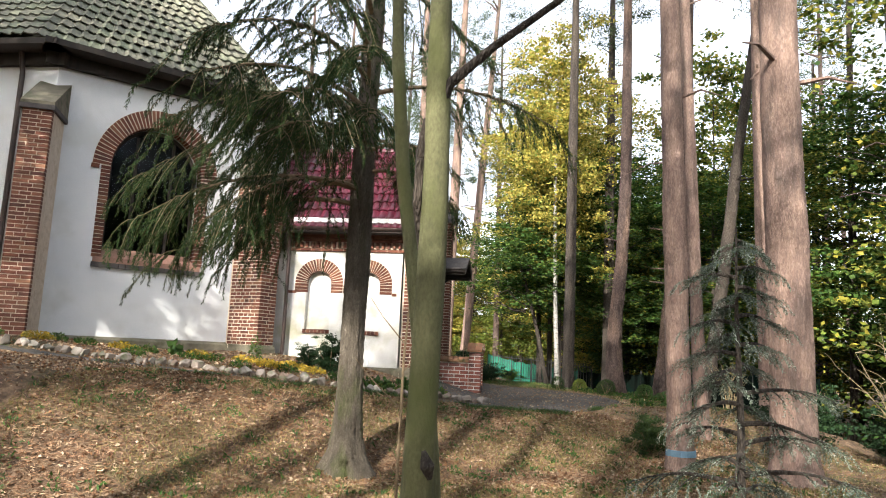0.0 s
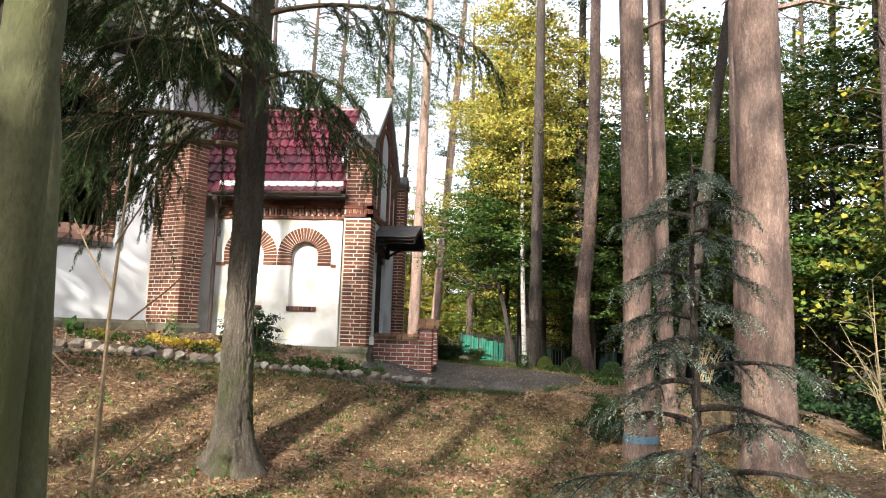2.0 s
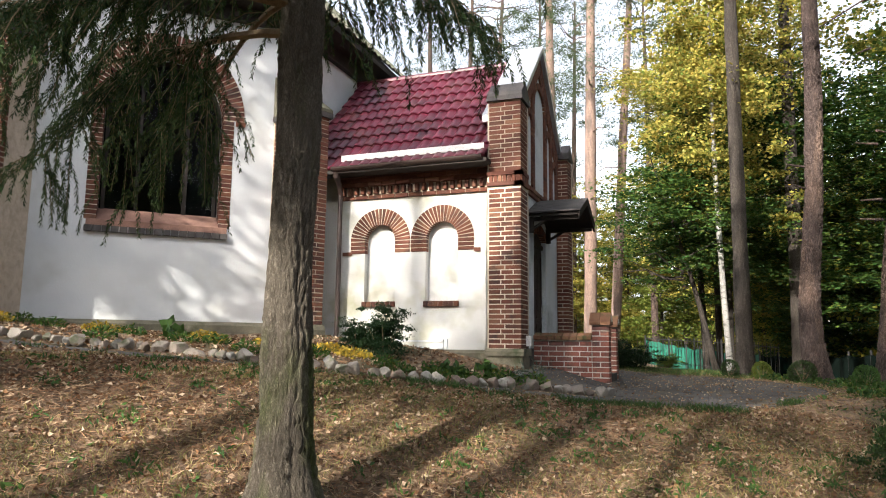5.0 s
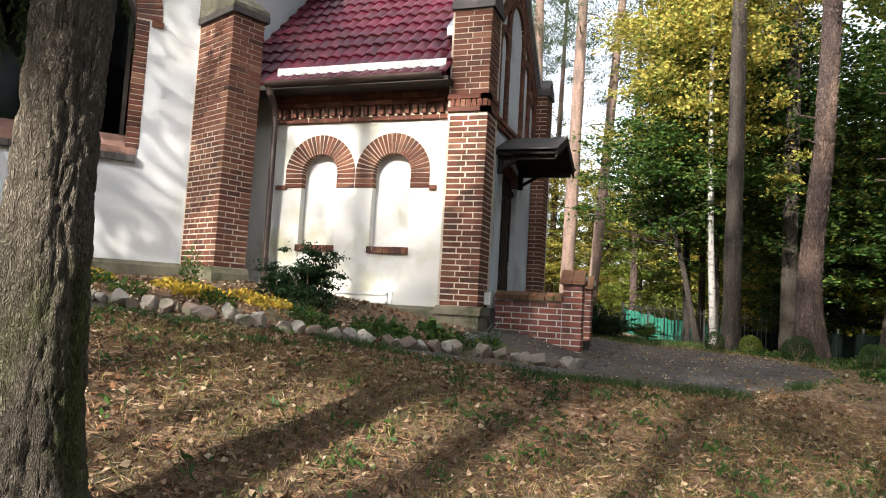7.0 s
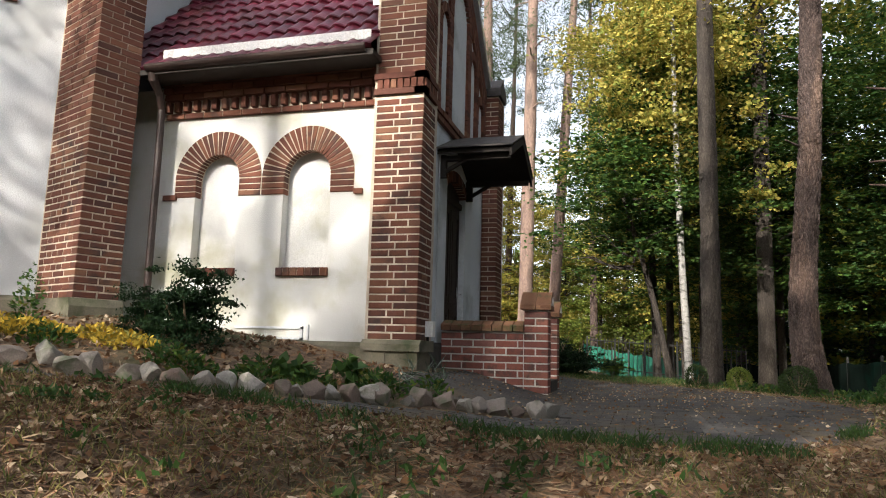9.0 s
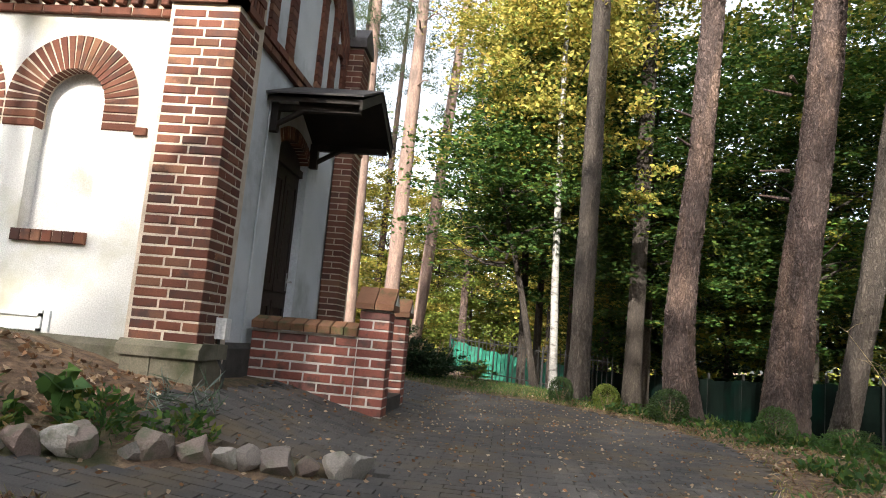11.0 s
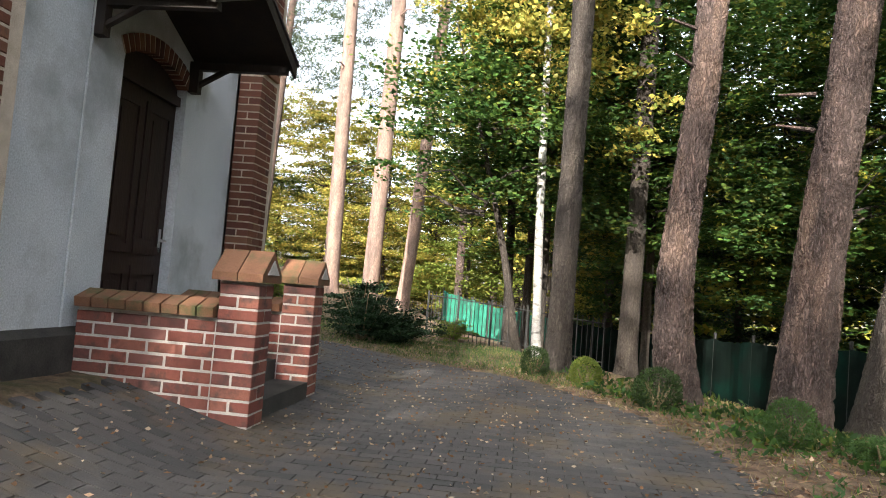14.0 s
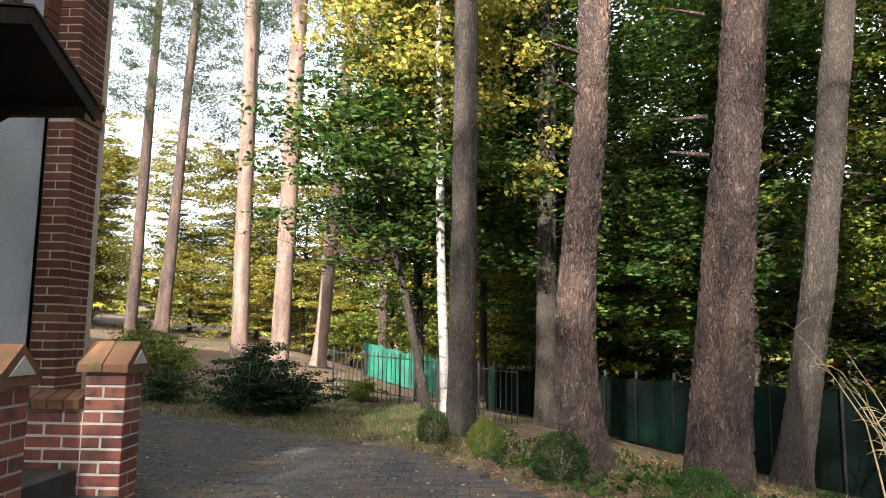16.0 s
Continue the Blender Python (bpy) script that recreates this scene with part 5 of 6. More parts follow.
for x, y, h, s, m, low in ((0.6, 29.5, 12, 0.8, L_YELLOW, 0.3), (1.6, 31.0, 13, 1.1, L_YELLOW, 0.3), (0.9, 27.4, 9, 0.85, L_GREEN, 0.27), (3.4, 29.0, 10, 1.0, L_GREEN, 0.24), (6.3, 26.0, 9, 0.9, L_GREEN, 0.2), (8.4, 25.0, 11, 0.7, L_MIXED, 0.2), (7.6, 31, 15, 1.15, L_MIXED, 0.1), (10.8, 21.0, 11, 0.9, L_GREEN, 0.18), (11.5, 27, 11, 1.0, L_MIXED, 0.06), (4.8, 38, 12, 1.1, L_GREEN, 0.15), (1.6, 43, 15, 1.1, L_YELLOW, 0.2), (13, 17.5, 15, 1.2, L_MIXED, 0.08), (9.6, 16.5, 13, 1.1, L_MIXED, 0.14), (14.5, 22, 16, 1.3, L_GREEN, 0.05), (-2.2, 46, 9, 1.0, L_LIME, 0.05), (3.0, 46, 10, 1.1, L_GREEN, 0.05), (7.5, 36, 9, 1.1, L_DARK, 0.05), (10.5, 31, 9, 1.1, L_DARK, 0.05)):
    broadleaf(x, y, h, 0.11, m, {L_GREEN.name: "leafy green tree in the shade of the wood", L_DARK.name: "leafy tree with deep shade put into its leaf colour", L_YELLOW.name: "tall tree with yellow autumn leaves", L_MIXED.name: "tree with green leaves turning yellow", L_LIME.name: "sunlit tree with lime-green leaves"}[m.name], s, low)
broadleaf(0.45, 25.7, 6.6, 0.08, L_GREEN, "young leafy tree leaning over the paved way", 0.8, 0.3, crowns=1, lean=(-1.6, -0.4))
broadleaf(0.2, 27.8, 10.5, 0.1, L_YELLOW, "slim tree with yellow leaves over the path", 0.55, 0.42, lean=(-0.4, 0))
place = random.Random(21)
for i in range(13):
    x, y = -22 + 1.5 * i + place.uniform(-0.6, 0.6), place.uniform(45, 56)
    broadleaf(x, y, place.uniform(6, 10), 0.1, (L_YELLOW, L_YELLOW, L_LIME)[i % 3], "sunlit yellow tree down the path", place.uniform(0.75, 1.0), 0.05, "broad", 2, group="yellow trees down the path")
mats = (L_GREEN, L_MIXED, L_DARK, L_YELLOW, L_GREEN)
for i in range(46):
    y = place.uniform(34, 66)
    x = place.uniform(-0.45 * y, 0.95 * y)
    if x < -5 and place.random() < 0.55 or (y < 43 and -5 < x < 10):
        continue
    if i % 3:
        broadleaf(x, y, place.uniform(8, 15) if x > -3 else place.uniform(4.5, 7.5), 0.13, mats[i % 5] if x > -3 else (L_YELLOW, L_MIXED)[i % 2], "leafy tree deep in the autumn wood", place.uniform(0.9, 1.4) if x > -3 else place.uniform(0.6, 0.9), 0.12, "far" if x > -3 else "broad", 2, group="trees deep in the wood")
    else:
        pine(x, y, place.uniform(18, 24), place.uniform(0.16, 0.26), place.choice((M_DARKBARK, M_PINEBARK)), "straight pine deep in the wood", (place.uniform(-0.8, 0.8), 0), group="trees deep in the wood")
for i in range(14):
    x, y = place.uniform(5, 16), place.uniform(9, 24)
    if x < 7 and y > 15:
        x += 3.5
    pine(x, y, place.uniform(17, 22), place.uniform(0.12, 0.22), (M_DARKBARK, M_PINEBARK)[i % 2], "pine in the shaded wood beside the lawn", (place.uniform(-0.6, 0.6), 0), group="trees beside the lawn")

# unseen trees behind the walker, added to shade the lawn, walls and trunks
for i, (x, y, h, s) in enumerate(((-12.6, 3.2, 14, 1.1), (-9.0, -2.8, 10, 0.55), (-2.0, -4.4, 10, 0.36), (1.1, -3.4, 9.5, 0.42), (6.0, -1.5, 11, 0.8), (-0.6, -16, 17, 0.6), (6.5, -12, 16, 1.1))):
    broadleaf(x, y, h, 0.12, L_GREEN, "unseen leafy tree added to shade the lawn", s, 0.35, "broad", 2, group="trees behind the lawn")
for x, y in ((-14.5, -12), (1.8, -17), (7, -9), (3.5, -9.5), (-9.6, -6.0), (-6, -9), (-4.4, -6.5), (-2.8, -13), (-5.4, -16), (-10.6, -10.5), (-3.1, -6.6)):
    pine(x, y, place.uniform(17, 21), place.uniform(0.15, 0.25), M_PINEBARK, "unseen pine added behind the lawn to cast shade", (0, 0), group="trees behind the lawn", crown_s=1.25)

# two more unseen casters: for the porch paving and the spruce trunk
pine(-7.7, -8.1, 20.5, 0.2, M_PINEBARK, "unseen tall pine added to shade the porch paving", (0, 0), group="trees behind the lawn", crown_s=0.85)
broadleaf(-5.75, -3.1, 12.9, 0.09, L_GREEN, "unseen slim tree added to shade the spruce trunk", 0.36, 0.7, "broad", 2, group="trees behind the lawn")

# the wood closing the place all round, below the sun
# this half ring is unseen, added to keep skylight off the walls
for i in range(34):
    a = math.pi * (1.02 + 0.96 * i / 33)
    rr = place.uniform(27, 36)
    x, y = math.cos(a) * rr * 1.1, math.sin(a) * rr + 2
    broadleaf(x, y, place.uniform(11, 14), 0.15, (L_GREEN, L_MIXED, L_DARK)[i % 3], "unseen leafy tree added behind to cut skylight", 1.35, 0.05, "far", 2, group="trees round the clearing")
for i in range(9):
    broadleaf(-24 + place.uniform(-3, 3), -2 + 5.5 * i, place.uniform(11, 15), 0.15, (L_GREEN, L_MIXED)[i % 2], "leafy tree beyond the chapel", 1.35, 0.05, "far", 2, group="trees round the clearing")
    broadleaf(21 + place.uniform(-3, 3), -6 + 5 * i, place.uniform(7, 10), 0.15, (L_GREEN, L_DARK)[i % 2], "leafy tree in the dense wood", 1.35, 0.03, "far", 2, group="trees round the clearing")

# far wood as one mass
n = 15000
ang = nr.uniform(-1.35, 1.45, n)
dist = nr.uniform(70, 100, n)
zz = 15 * nr.rand(n) ** 1.5 * (0.7 + 0.5 * np.sin(ang * 9) * np.sin(ang * 23 + 1)) - 1.5
p = np.stack([np.sin(ang) * dist, np.cos(ang) * dist + 5, zz], 1)
ob = new("far_wood", leaf_mesh("far_wood", p, nr.normal(size=p.shape), nr.uniform(0.7, 1.6, n), nr.uniform(0.5, 1.1, n), L_MIXED))
tagged(ob, "distant mass of autumn woodland", "woodland", kind="stuff")


# ---- shrubs and hedges ----
def shrub(x, y, s, mat, label, kind="shrub", sz=None, name="shrub", lift=0.75):
    t = thing(name, label, "shrub", "clipped bushes by the paved way" if kind == "ball" else "")
    z = ground_z(x, y)
    g = Geo()
    for k in range(5):
        a = k * 1.26
        g.tube([(x, y, z - 0.05), (x + math.cos(a) * s * 0.3, y + math.sin(a) * s * 0.3, z + s * 0.5), (x + math.cos(a) * s * 0.6, y + math.sin(a) * s * 0.6, z + s * 1.1)], [0.02, 0.014, 0.006], 5)
    part("stem_work", g, M_TWIG, t, kind="stuff")
    crown_at(t, crown_mesh(kind, mat, int(abs(x * 10)) % 2), x, y, z + (sz or s) * lift, s, sz)


shrub(1.32, 20.95, 0.20, L_LIME, "small clipped bush with yellow-green leaves", "ball", 0.22)
shrub(1.95, 19.75, 0.255, L_HEDGE, "clipped round dark green bush", "ball", 0.25)
shrub(0.72, 21.75, 0.20, L_HEDGE, "small dark clipped bush", "ball", 0.23)
shrub(2.75, 18.3, 0.21, L_WEED, "low bright green bush at a pine's foot", "ball", 0.23)
shrub(3.1, 17.5, 0.2, L_WEED, "low leafy green ground plants", sz=0.16)
shrub(2.55, 18.2, 0.14, L_WEED, "low leafy green ground plants", sz=0.12)
shrub(3.6, 18.3, 0.24, L_WEED, "low leafy green ground plants", sz=0.15)
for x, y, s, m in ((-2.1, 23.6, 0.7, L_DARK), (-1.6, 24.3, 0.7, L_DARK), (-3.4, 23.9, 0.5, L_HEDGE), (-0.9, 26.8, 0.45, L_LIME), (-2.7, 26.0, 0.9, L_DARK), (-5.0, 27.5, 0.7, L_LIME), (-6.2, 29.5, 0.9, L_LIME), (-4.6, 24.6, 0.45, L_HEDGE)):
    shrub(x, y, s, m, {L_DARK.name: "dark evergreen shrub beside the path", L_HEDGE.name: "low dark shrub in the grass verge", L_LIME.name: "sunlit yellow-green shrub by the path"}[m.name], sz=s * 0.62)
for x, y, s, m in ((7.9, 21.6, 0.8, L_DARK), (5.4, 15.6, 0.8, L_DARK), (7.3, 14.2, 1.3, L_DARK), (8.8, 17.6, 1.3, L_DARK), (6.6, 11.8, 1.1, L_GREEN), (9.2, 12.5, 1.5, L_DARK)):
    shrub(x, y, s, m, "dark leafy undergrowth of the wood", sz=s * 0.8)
shrub(1.88, 11.75, 0.36, L_HEDGE, "small dense evergreen bush beside a pine", sz=0.4, lift=0.85)
shrub(-4.1, 13.95, 0.42, L_DARK, "dark evergreen shrub against the white wall", sz=0.46)
shrub(-4.6, 14.05, 0.3, L_DARK, "small dark evergreen by the buttress", sz=0.32)


def bare_bush(x, y, n, h, mat, label):
    t = thing("bare_bush", label, "shrub")
    z = ground_z(x, y)
    g = Geo()
    for i in range(n):
        a, l = rng.uniform(0, 6.28), rng.uniform(0.5, 1.0) * h
        out = rng.uniform(0.2, 0.6) * l
        pts = [Vector((x + rng.uniform(-0.12, 0.12), y + rng.uniform(-0.12, 0.12), z - 0.05))]
        for k in range(1, 5):
            f = k / 4
            pts.append(pts[0] + Vector((math.cos(a) * out * f * f + rng.uniform(-.04, .04), math.sin(a) * out * f * f, l * f)))
        r = 0.006 * h
        g.tube(pts, [r, r * 0.8, r * 0.6, r * 0.4, r * 0.15], 5)
        for m in range(4):
            p = pts[rng.randint(2, 4)]
            b = rng.uniform(0, 6.28)
            e = p + Vector((math.cos(b) * 0.3 * h * 0.4, math.sin(b) * 0.3 * h * 0.4, rng.uniform(-0.1, 0.25)))
            g.tube([p, p.lerp(e, 0.5) + Vector((0, 0, 0.03)), e], [r * 0.4, r * 0.3, r * 0.1], 4)
    part("twig_work", g, mat, t, kind="stuff")


bare_bush(5.25, 20.2, 20, 1.9, M_OLIVETWIG, "leafless bush with pale arching twigs")
bare_bush(6.3, 13.2, 22, 2.8, M_OLIVETWIG, "many-stemmed bare bush at the edge of the wood")

# ---- fence with green netting ----
M_NET = material("green_shade_net", (0.006, 0.10, 0.065), (0.012, 0.15, 0.10), 3, 150, 0.7, 0.3, stain=(0.01, 0.07, 0.05), stain_scale=2.2)
# green netting coloured near-black for the wood's shade; greenish patches stand for lit spots
M_SHADEDNET = material("green_net_shaded_black", (0.003, 0.006, 0.005), (0.005, 0.010, 0.008), 3, 150, 0.95, 0.3, spec=0.05, stain=(0.003, 0.018, 0.013), stain_scale=1.0)
M_BLACKSTEEL = material("black_steel", (0.015, 0.015, 0.015), (0.03, 0.03, 0.03), 6, 60, 0.5, 0.1)
fence = thing("fence", "black steel fence hung with green shade netting", "fence")
RUN = [(-2.6, 39.7), (-0.7, 37.8), (1.0, 35.9), (2.6, 33.2), (3.8, 29.8), (4.8, 25.8), (5.6, 21.8), (6.9, 18.4)]
for i, ((x0, y0), (x1, y1)) in enumerate(zip(RUN, RUN[1:])):
    n = 3
    for k in range(n):
        f0, f1 = k / n, (k + 1) / n
        ax, ay, bx, by = x0 + (x1 - x0) * f0, y0 + (y1 - y0) * f0, x0 + (x1 - x0) * f1, y0 + (y1 - y0) * f1
        za, zb_ = ground_z(ax, ay), ground_z(bx, by)
        g = Geo()
        m = 10
        for q in range(m + 1):
            f = q / m
            px, py, pz = ax + (bx - ax) * f, ay + (by - ay) * f, za + (zb_ - za) * f
            wob = 0.04 * math.sin(f * 9 + i)
            for h in (0.05, 0.65, 1.28 - 0.07 * math.sin(f * math.pi) * rng.uniform(0.4, 1.3)):
                g.v.append((px + wob, py + wob * 0.5 - 0.03, pz + h))
        for q in range(m):
            for h in range(2):
                g.f.append((q * 3 + h, q * 3 + 3 + h, q * 3 + 4 + h, q * 3 + 1 + h))
        # panels inside the wood take the colour with shade in it
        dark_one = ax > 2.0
        part("netting", g, M_SHADEDNET if dark_one else M_NET, fence, "green netting panel coloured near-black for the wood's shade" if dark_one else "green netting panel")
        g = Geo()
        g.tube([(ax, ay, za - 0.2), (ax, ay, za + 1.4)], [0.03, 0.03], 6)
        part("post", g, M_BLACKSTEEL, fence)
# black railing nearer the path
rail = thing("railing", "low black metal bar railing behind the shrubs", "railing")
for k in range(40):
    f = k / 39
    x, y = -1.6 + 3.6 * f, 27.8 - 2.6 * f
    z = ground_z(x, y)
    g = Geo()
    g.tube([(x, y, z - 0.1), (x, y, z + 0.95)], [0.009 if k % 8 else 0.025] * 2, 5)
    part("bar" if k % 8 else "post", g, M_BLACKSTEEL, rail)
for h in (0.15, 0.85):
    g = Geo()
    g.tube([(-1.6, 27.8, ground_z(-1.6, 27.8) + h), (0.2, 26.5, ground_z(0.2, 26.5) + h), (2.0, 25.2, ground_z(2.0, 25.2) + h)], [0.014] * 3, 5)
    part("cross_rail", g, M_BLACKSTEEL, rail)

# ---- rocks that edge the planting bed ----
ROCK_LINE = [(-10.6, 9.85), (-9.3, 10.12), (-8.1, 10.5), (-6.8, 11.0), (-5.4, 11.8), (-4.2, 12.33), (-3.3, 12.7), (-2.6, 13.1), (-2.0, 13.55), (-1.2, 14.05), (-0.8, 14.28)]
rocks = []
for i in range(9):
    bm = bmesh.new()
    bmesh.ops.create_icosphere(bm, subdivisions=3, radius=1.0)
    cuts_ = [(Vector((rng.gauss(0, 1), rng.gauss(0, 1), rng.gauss(0, 0.8))).normalized(), rng.uniform(0.46, 0.74)) for _ in range(10)]
    for v in bm.verts:
        p = v.co.copy()
        for nn, dd in cuts_:
            over = p.dot(nn) - dd
            if over > 0:
                p -= nn * over
        p += p.normalized() * (0.09 * noise.noise(p * 1.6 + Vector((i * 9, 0, 0))) + 0.03 * noise.noise(p * 5 + Vector((i * 9, 0, 0))))
        v.co = p
    me = bpy.data.meshes.new("rock")
    bm.to_mesh(me)
    bm.free()
    me.materials.append(M_ROCK)
    rocks.append(me)
walk_len = [0.0]
for (x0, y0), (x1, y1) in zip(ROCK_LINE, ROCK_LINE[1:]):
    walk_len.append(walk_len[-1] + math.hypot(x1 - x0, y1 - y0))
s = 0.0
while s < walk_len[-1]:
    k = max(i for i in range(len(ROCK_LINE) - 1) if walk_len[i] <= s)
    f = (s - walk_len[k]) / (walk_len[k + 1] - walk_len[k])
    x = ROCK_LINE[k][0] + (ROCK_LINE[k + 1][0] - ROCK_LINE[k][0]) * f + rng.uniform(-0.03, 0.03)
    y = ROCK_LINE[k][1] + (ROCK_LINE[k + 1][1] - ROCK_LINE[k][1]) * f + rng.uniform(-0.04, 0.06)
    w = rng.uniform(0.085, 0.16)
    ob = new("rock", rng.choice(rocks))
    hgt = w * rng.uniform(0.7, 1.0)
    ob.matrix_world = Matrix.LocRotScale((x, y, ground_z(x, y) + hgt * 0.36), Euler((rng.uniform(-0.3, 0.3), rng.uniform(-0.3, 0.3), rng.uniform(0, 6.28))), (w * rng.uniform(0.75, 1.1), w * 0.8, hgt * 0.9))
    tagged(ob, "rough grey-brown field stone edging the flower bed", "stone", "stones edging the bed")
    s += w * rng.uniform(1.0, 1.35)

# ---- bed plants ----
def clump(x, y, n, r, h, l, w, mat, label, name="bed_plant"):
    th = nr.uniform(0, 6.28, n)
    rr = r * np.sqrt(nr.rand(n))
    px, py = x + rr * np.cos(th), y + rr * np.sin(th)
    pz = np.array([ground_z(a, b) for a, b in zip(px, py)]) + h * nr.rand(n) * (1 - (rr / r) ** 2 * 0.6) + 0.02
    p = np.stack([px, py, pz], 1)
    d = nr.normal(size=p.shape) * 0.7 + np.stack([np.cos(th), np.sin(th), np.full(n, 0.7)], 1)
    ob = new(name, leaf_mesh(name, p, d, nr.uniform(0.6, 1.2, n) * l, nr.uniform(0.6, 1.2, n) * w, mat))
    return tagged(ob, label, "plant", "plants in the flower bed")


for x, y in ((-5.2, 13.35), (-5.7, 13.5), (-4.85, 13.75), (-6.4, 12.9), (-5.0, 13.05), (-7.4, 12.0), (-4.3, 13.4), (-8.6, 11.3)):
    clump(x, y, 320, 0.28, 0.14, 0.06, 0.035, L_SEDUM, "low yellow autumn perennial in the bed")
for x, y in ((-5.3, 12.35), (-3.0, 13.3), (-6.9, 11.5), (-2.2, 13.8), (-4.6, 12.9), (-3.7, 13.2), (-5.9, 12.5), (-7.0, 12.1), (-6.2, 12.2), (-3.2, 13.7), (-2.4, 14.1), (-7.9, 11.6), (-3.45, 13.1), (-9.2, 10.9), (-8.5, 11.6), (-2.7, 13.6), (-1.9, 14.1)):
    clump(x, y, 150, 0.2, 0.15, 0.075, 0.03, L_GREEN, "leafy green perennial in the bed")
for x, y in ((-2.95, 13.75), (-2.6, 14.0), (-6.7, 12.5)):
    clump(x, y, 26, 0.16, 0.24, 0.17, 0.13, L_WEED, "broad-leaved grey-green plant in the bed")
for x, y in ((-2.15, 14.35), (-1.95, 14.5)):
    clump(x, y, 40, 0.1, 0.22, 0.22, 0.012, L_SILVER, "dry pale grassy stalks", "dry_stalk_clump")
clump(-5.55, 13.6, 260, 0.14, 0.62, 0.06, 0.03, L_GREEN, "small upright green sapling", "sapling")

# ---- lawn cover ----
def scatter(n, x0, x1, y0, y1, ok):
    out = []
    while len(out) < n:
        x, y = rng.uniform(x0, x1), rng.uniform(y0, y1)
        if ok(x, y):
            out.append((x, y))
    return np.array(out)


on_lawn = lambda x, y: not inside(x, y, PATH_EDGE) and (y < 12.2 + 0.55 * (x + 3) + 0.2 or x > -0.6) and not (x < -0.6 and y > 13)
gz = lambda q: np.array([ground_z(a, b) + 0.035 * noise.noise(Vector((a * 1.3, b * 1.3, 0))) for a, b in q])
q = np.concatenate([scatter(26000, -8, 4, 5, 13.5, on_lawn), scatter(1300, -3, 4, 12.5, 22.5, on_lawn), scatter(1400, -9, 5, 1.0, 6, on_lawn), scatter(3000, 3.5, 9, 5, 16, on_lawn)])
p = np.column_stack([q, gz(q) + nr.uniform(0.008, 0.035, len(q))])
d = nr.normal(size=p.shape) * (1, 1, 0.25)
ob = new("fallen_leaves", leaf_mesh("fallen_leaves", p, d, nr.uniform(0.02, 0.065, len(p)), nr.uniform(0.015, 0.045, len(p)), L_LITTER, 0.4))
tagged(ob, "dry brown leaves fallen on the lawn", "fallen leaves", kind="stuff")
q = np.concatenate([scatter(110000, -6, 3.5, 5.5, 13.5, on_lawn), scatter(9000, -9, 5, 1.0, 6, on_lawn), scatter(9000, 0.2, 5, 12.5, 22.5, on_lawn), scatter(12000, 3.5, 9, 5, 16, on_lawn)])
p = np.column_stack([q, gz(q) + nr.uniform(0.004, 0.02, len(q))])
d = nr.normal(size=p.shape) * (1, 1, 0.35)
ob = new("fallen_needles", leaf_mesh("fallen_needles", p, d, nr.uniform(0.06, 0.17, len(p)), nr.uniform(0.003, 0.009, len(p)), L_NEEDLELITTER))
tagged(ob, "rust-brown pine needles on the lawn", "needle litter", kind="stuff")
patch = lambda x, y: on_lawn(x, y) and noise.noise(Vector((x * 0.7, y * 0.7, 5))) > rng.uniform(-0.35, 0.3)
q = np.concatenate([scatter(44000, -6, 4, 5.5, 13.2, patch), scatter(12000, -9, 5, 0.8, 6, patch), scatter(14000, 3.5, 9, 5, 16, on_lawn), scatter(9000, 0.2, 5.5, 12.8, 23, on_lawn), scatter(9000, -6, 1.5, 21, 26, lambda x, y: not inside(x, y, PATH_EDGE))])
l = nr.uniform(0.03, 0.085, len(q))
p = np.column_stack([q, gz(q) + l * 0.4])
d = nr.normal(size=p.shape) * (0.5, 0.5, 0.1) + (0, 0, 0.8)
ob = new("grass", leaf_mesh("grass", p, d, l, nr.uniform(0.004, 0.008, len(p)), L_GRASS))
tagged(ob, "short dry patchy lawn grass", "grass", kind="stuff")
q = np.concatenate([scatter(9000, -6, 1.5, 20.5, 26, lambda x, y: not inside(x, y, PATH_EDGE)), scatter(3200, -9, 1.5, 9.0, 14.5, lambda x, y: on_lawn(x, y) and inside(x, y + 0.28, PATH_EDGE) and noise.noise(Vector((x * 1.6, y * 1.6, 2))) > 0)])
l = nr.uniform(0.05, 0.13, len(q))
p = np.column_stack([q, gz(q) + l * 0.4])
ob = new("verge_grass", leaf_mesh("verge_grass", p, nr.normal(size=p.shape) * (0.5, 0.5, 0.1) + (0, 0, 0.8), l, nr.uniform(0.005, 0.009, len(p)), L_WEED))
tagged(ob, "longer green grass along the paving's edge", "grass", kind="stuff")
q = np.concatenate([scatter(420, -6, 3.5, 5.5, 12.5, on_lawn), scatter(60, 1.5, 4.5, 13, 21, on_lawn)])
q = np.repeat(q, 14, 0) + nr.normal(size=(len(q) * 14, 2)) * 0.06
p = np.column_stack([q, gz(q) + nr.uniform(0.015, 0.06, len(q))])
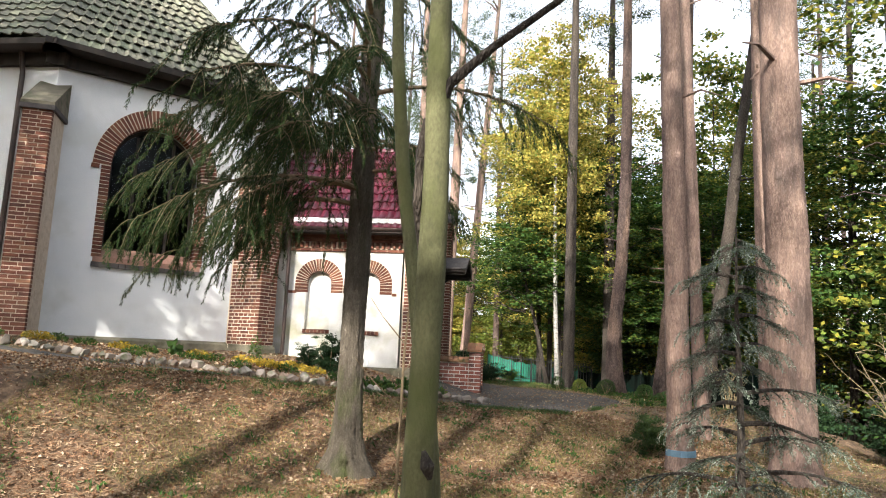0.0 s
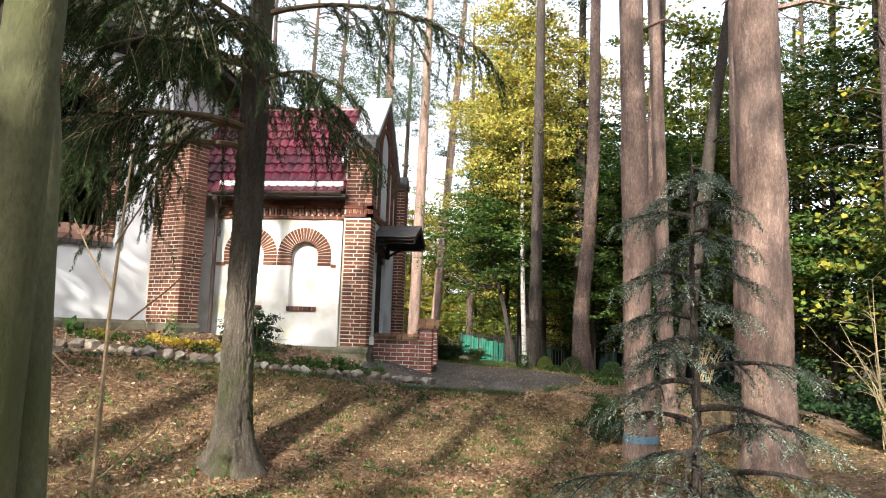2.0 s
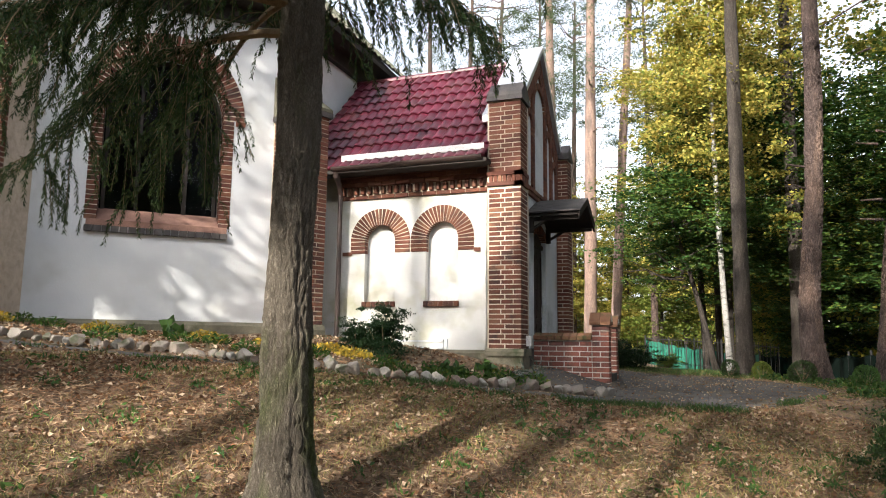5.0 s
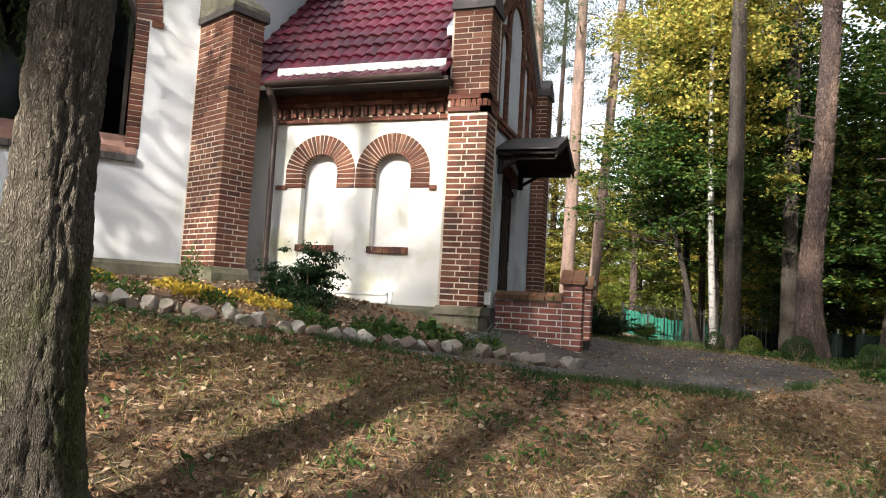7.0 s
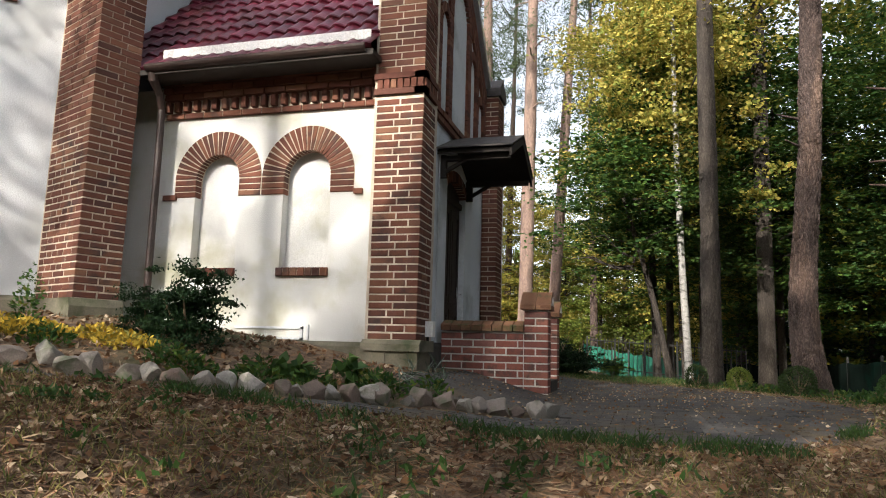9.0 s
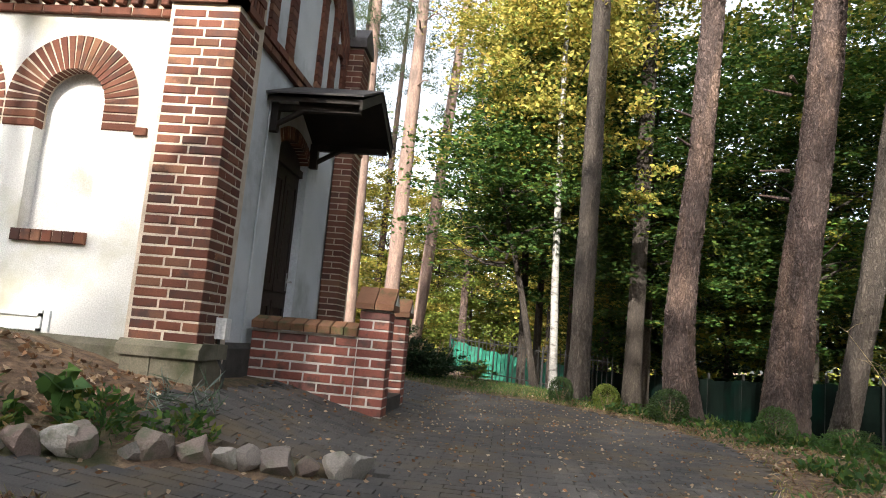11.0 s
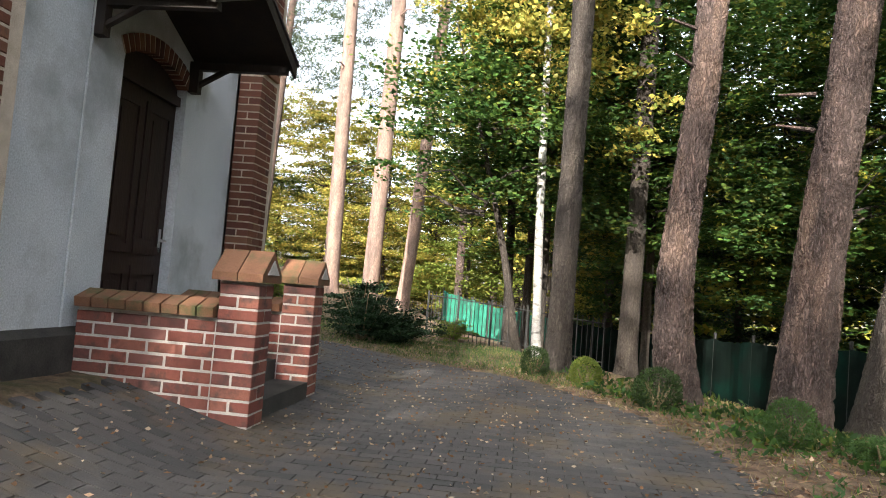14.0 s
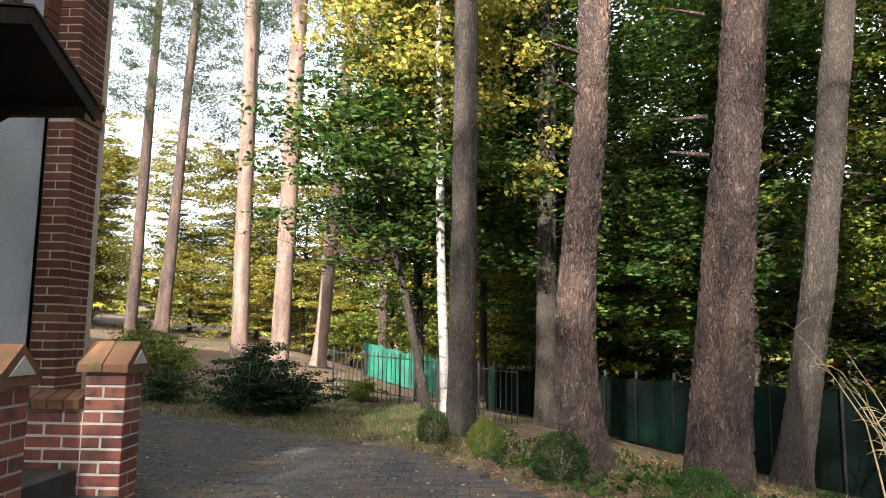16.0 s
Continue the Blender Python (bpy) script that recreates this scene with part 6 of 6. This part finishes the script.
ob = new("lawn_weeds", leaf_mesh("lawn_weeds", p, nr.normal(size=p.shape) + (0, 0, 0.7), nr.uniform(0.04, 0.09, len(p)), nr.uniform(0.012, 0.03, len(p)), L_WEED))
tagged(ob, "small green weeds in the lawn", "weeds", kind="stuff")
q = scatter(2400, -3, 2.2, 13, 23, lambda x, y: inside(x, y, PATH_EDGE))
p = np.column_stack([q, np.array([ground_z(a, b) for a, b in q]) + 0.008])
ob = new("path_litter", leaf_mesh("path_litter", p, nr.normal(size=p.shape) * (1, 1, 0.1), nr.uniform(0.015, 0.042, len(p)), nr.uniform(0.01, 0.026, len(p)), L_LITTER, 0.2))
tagged(ob, "scattered dry leaves on the paving", "fallen leaves", kind="stuff")
verge = lambda x, y: not inside(x, y, PATH_EDGE) and not inside(x - 0.3, y - 0.1, PATH_EDGE) and inside(x - 1.9, y - 0.8, PATH_EDGE) and noise.noise(Vector((x * 1.4, y * 1.4, 8))) > rng.uniform(-0.4, 0.4)
q = scatter(260, 1.2, 4.6, 15.5, 23.5, verge)
q = np.repeat(q, 7, 0) + nr.normal(size=(len(q) * 7, 2)) * 0.07
p = np.column_stack([q, gz(q) + nr.uniform(0.02, 0.12, len(q))])
ob = new("ground_plants", leaf_mesh("ground_plants", p, nr.normal(size=p.shape) + (0, 0, 0.4), nr.uniform(0.05, 0.11, len(p)), nr.uniform(0.025, 0.06, len(p)), L_GREEN))
tagged(ob, "low dark green plants behind the paving's verge", "plants", kind="stuff")
# soil, needles and leaves in the planting bed
in_bed = lambda x, y: y > 12.75 + 0.55 * (x + 3.3) + (0.0 if x > -5.5 else -0.05 * (x + 5.5)) and y < (15.2 if x > -5.5 else 21.4 + x - 0.5) and x < -2.3
q = scatter(4200, -9, -2.3, 10.3, 15, in_bed)
p = np.column_stack([q, np.array([ground_z(a, b) for a, b in q]) + 0.02])
ob = new("bed_litter", leaf_mesh("bed_litter", p, nr.normal(size=p.shape) * (1, 1, 0.5), nr.uniform(0.03, 0.09, len(p)), nr.uniform(0.015, 0.05, len(p)), L_LITTER, 0.3))
tagged(ob, "dry leaves lying in the flower bed", "fallen leaves", kind="stuff")
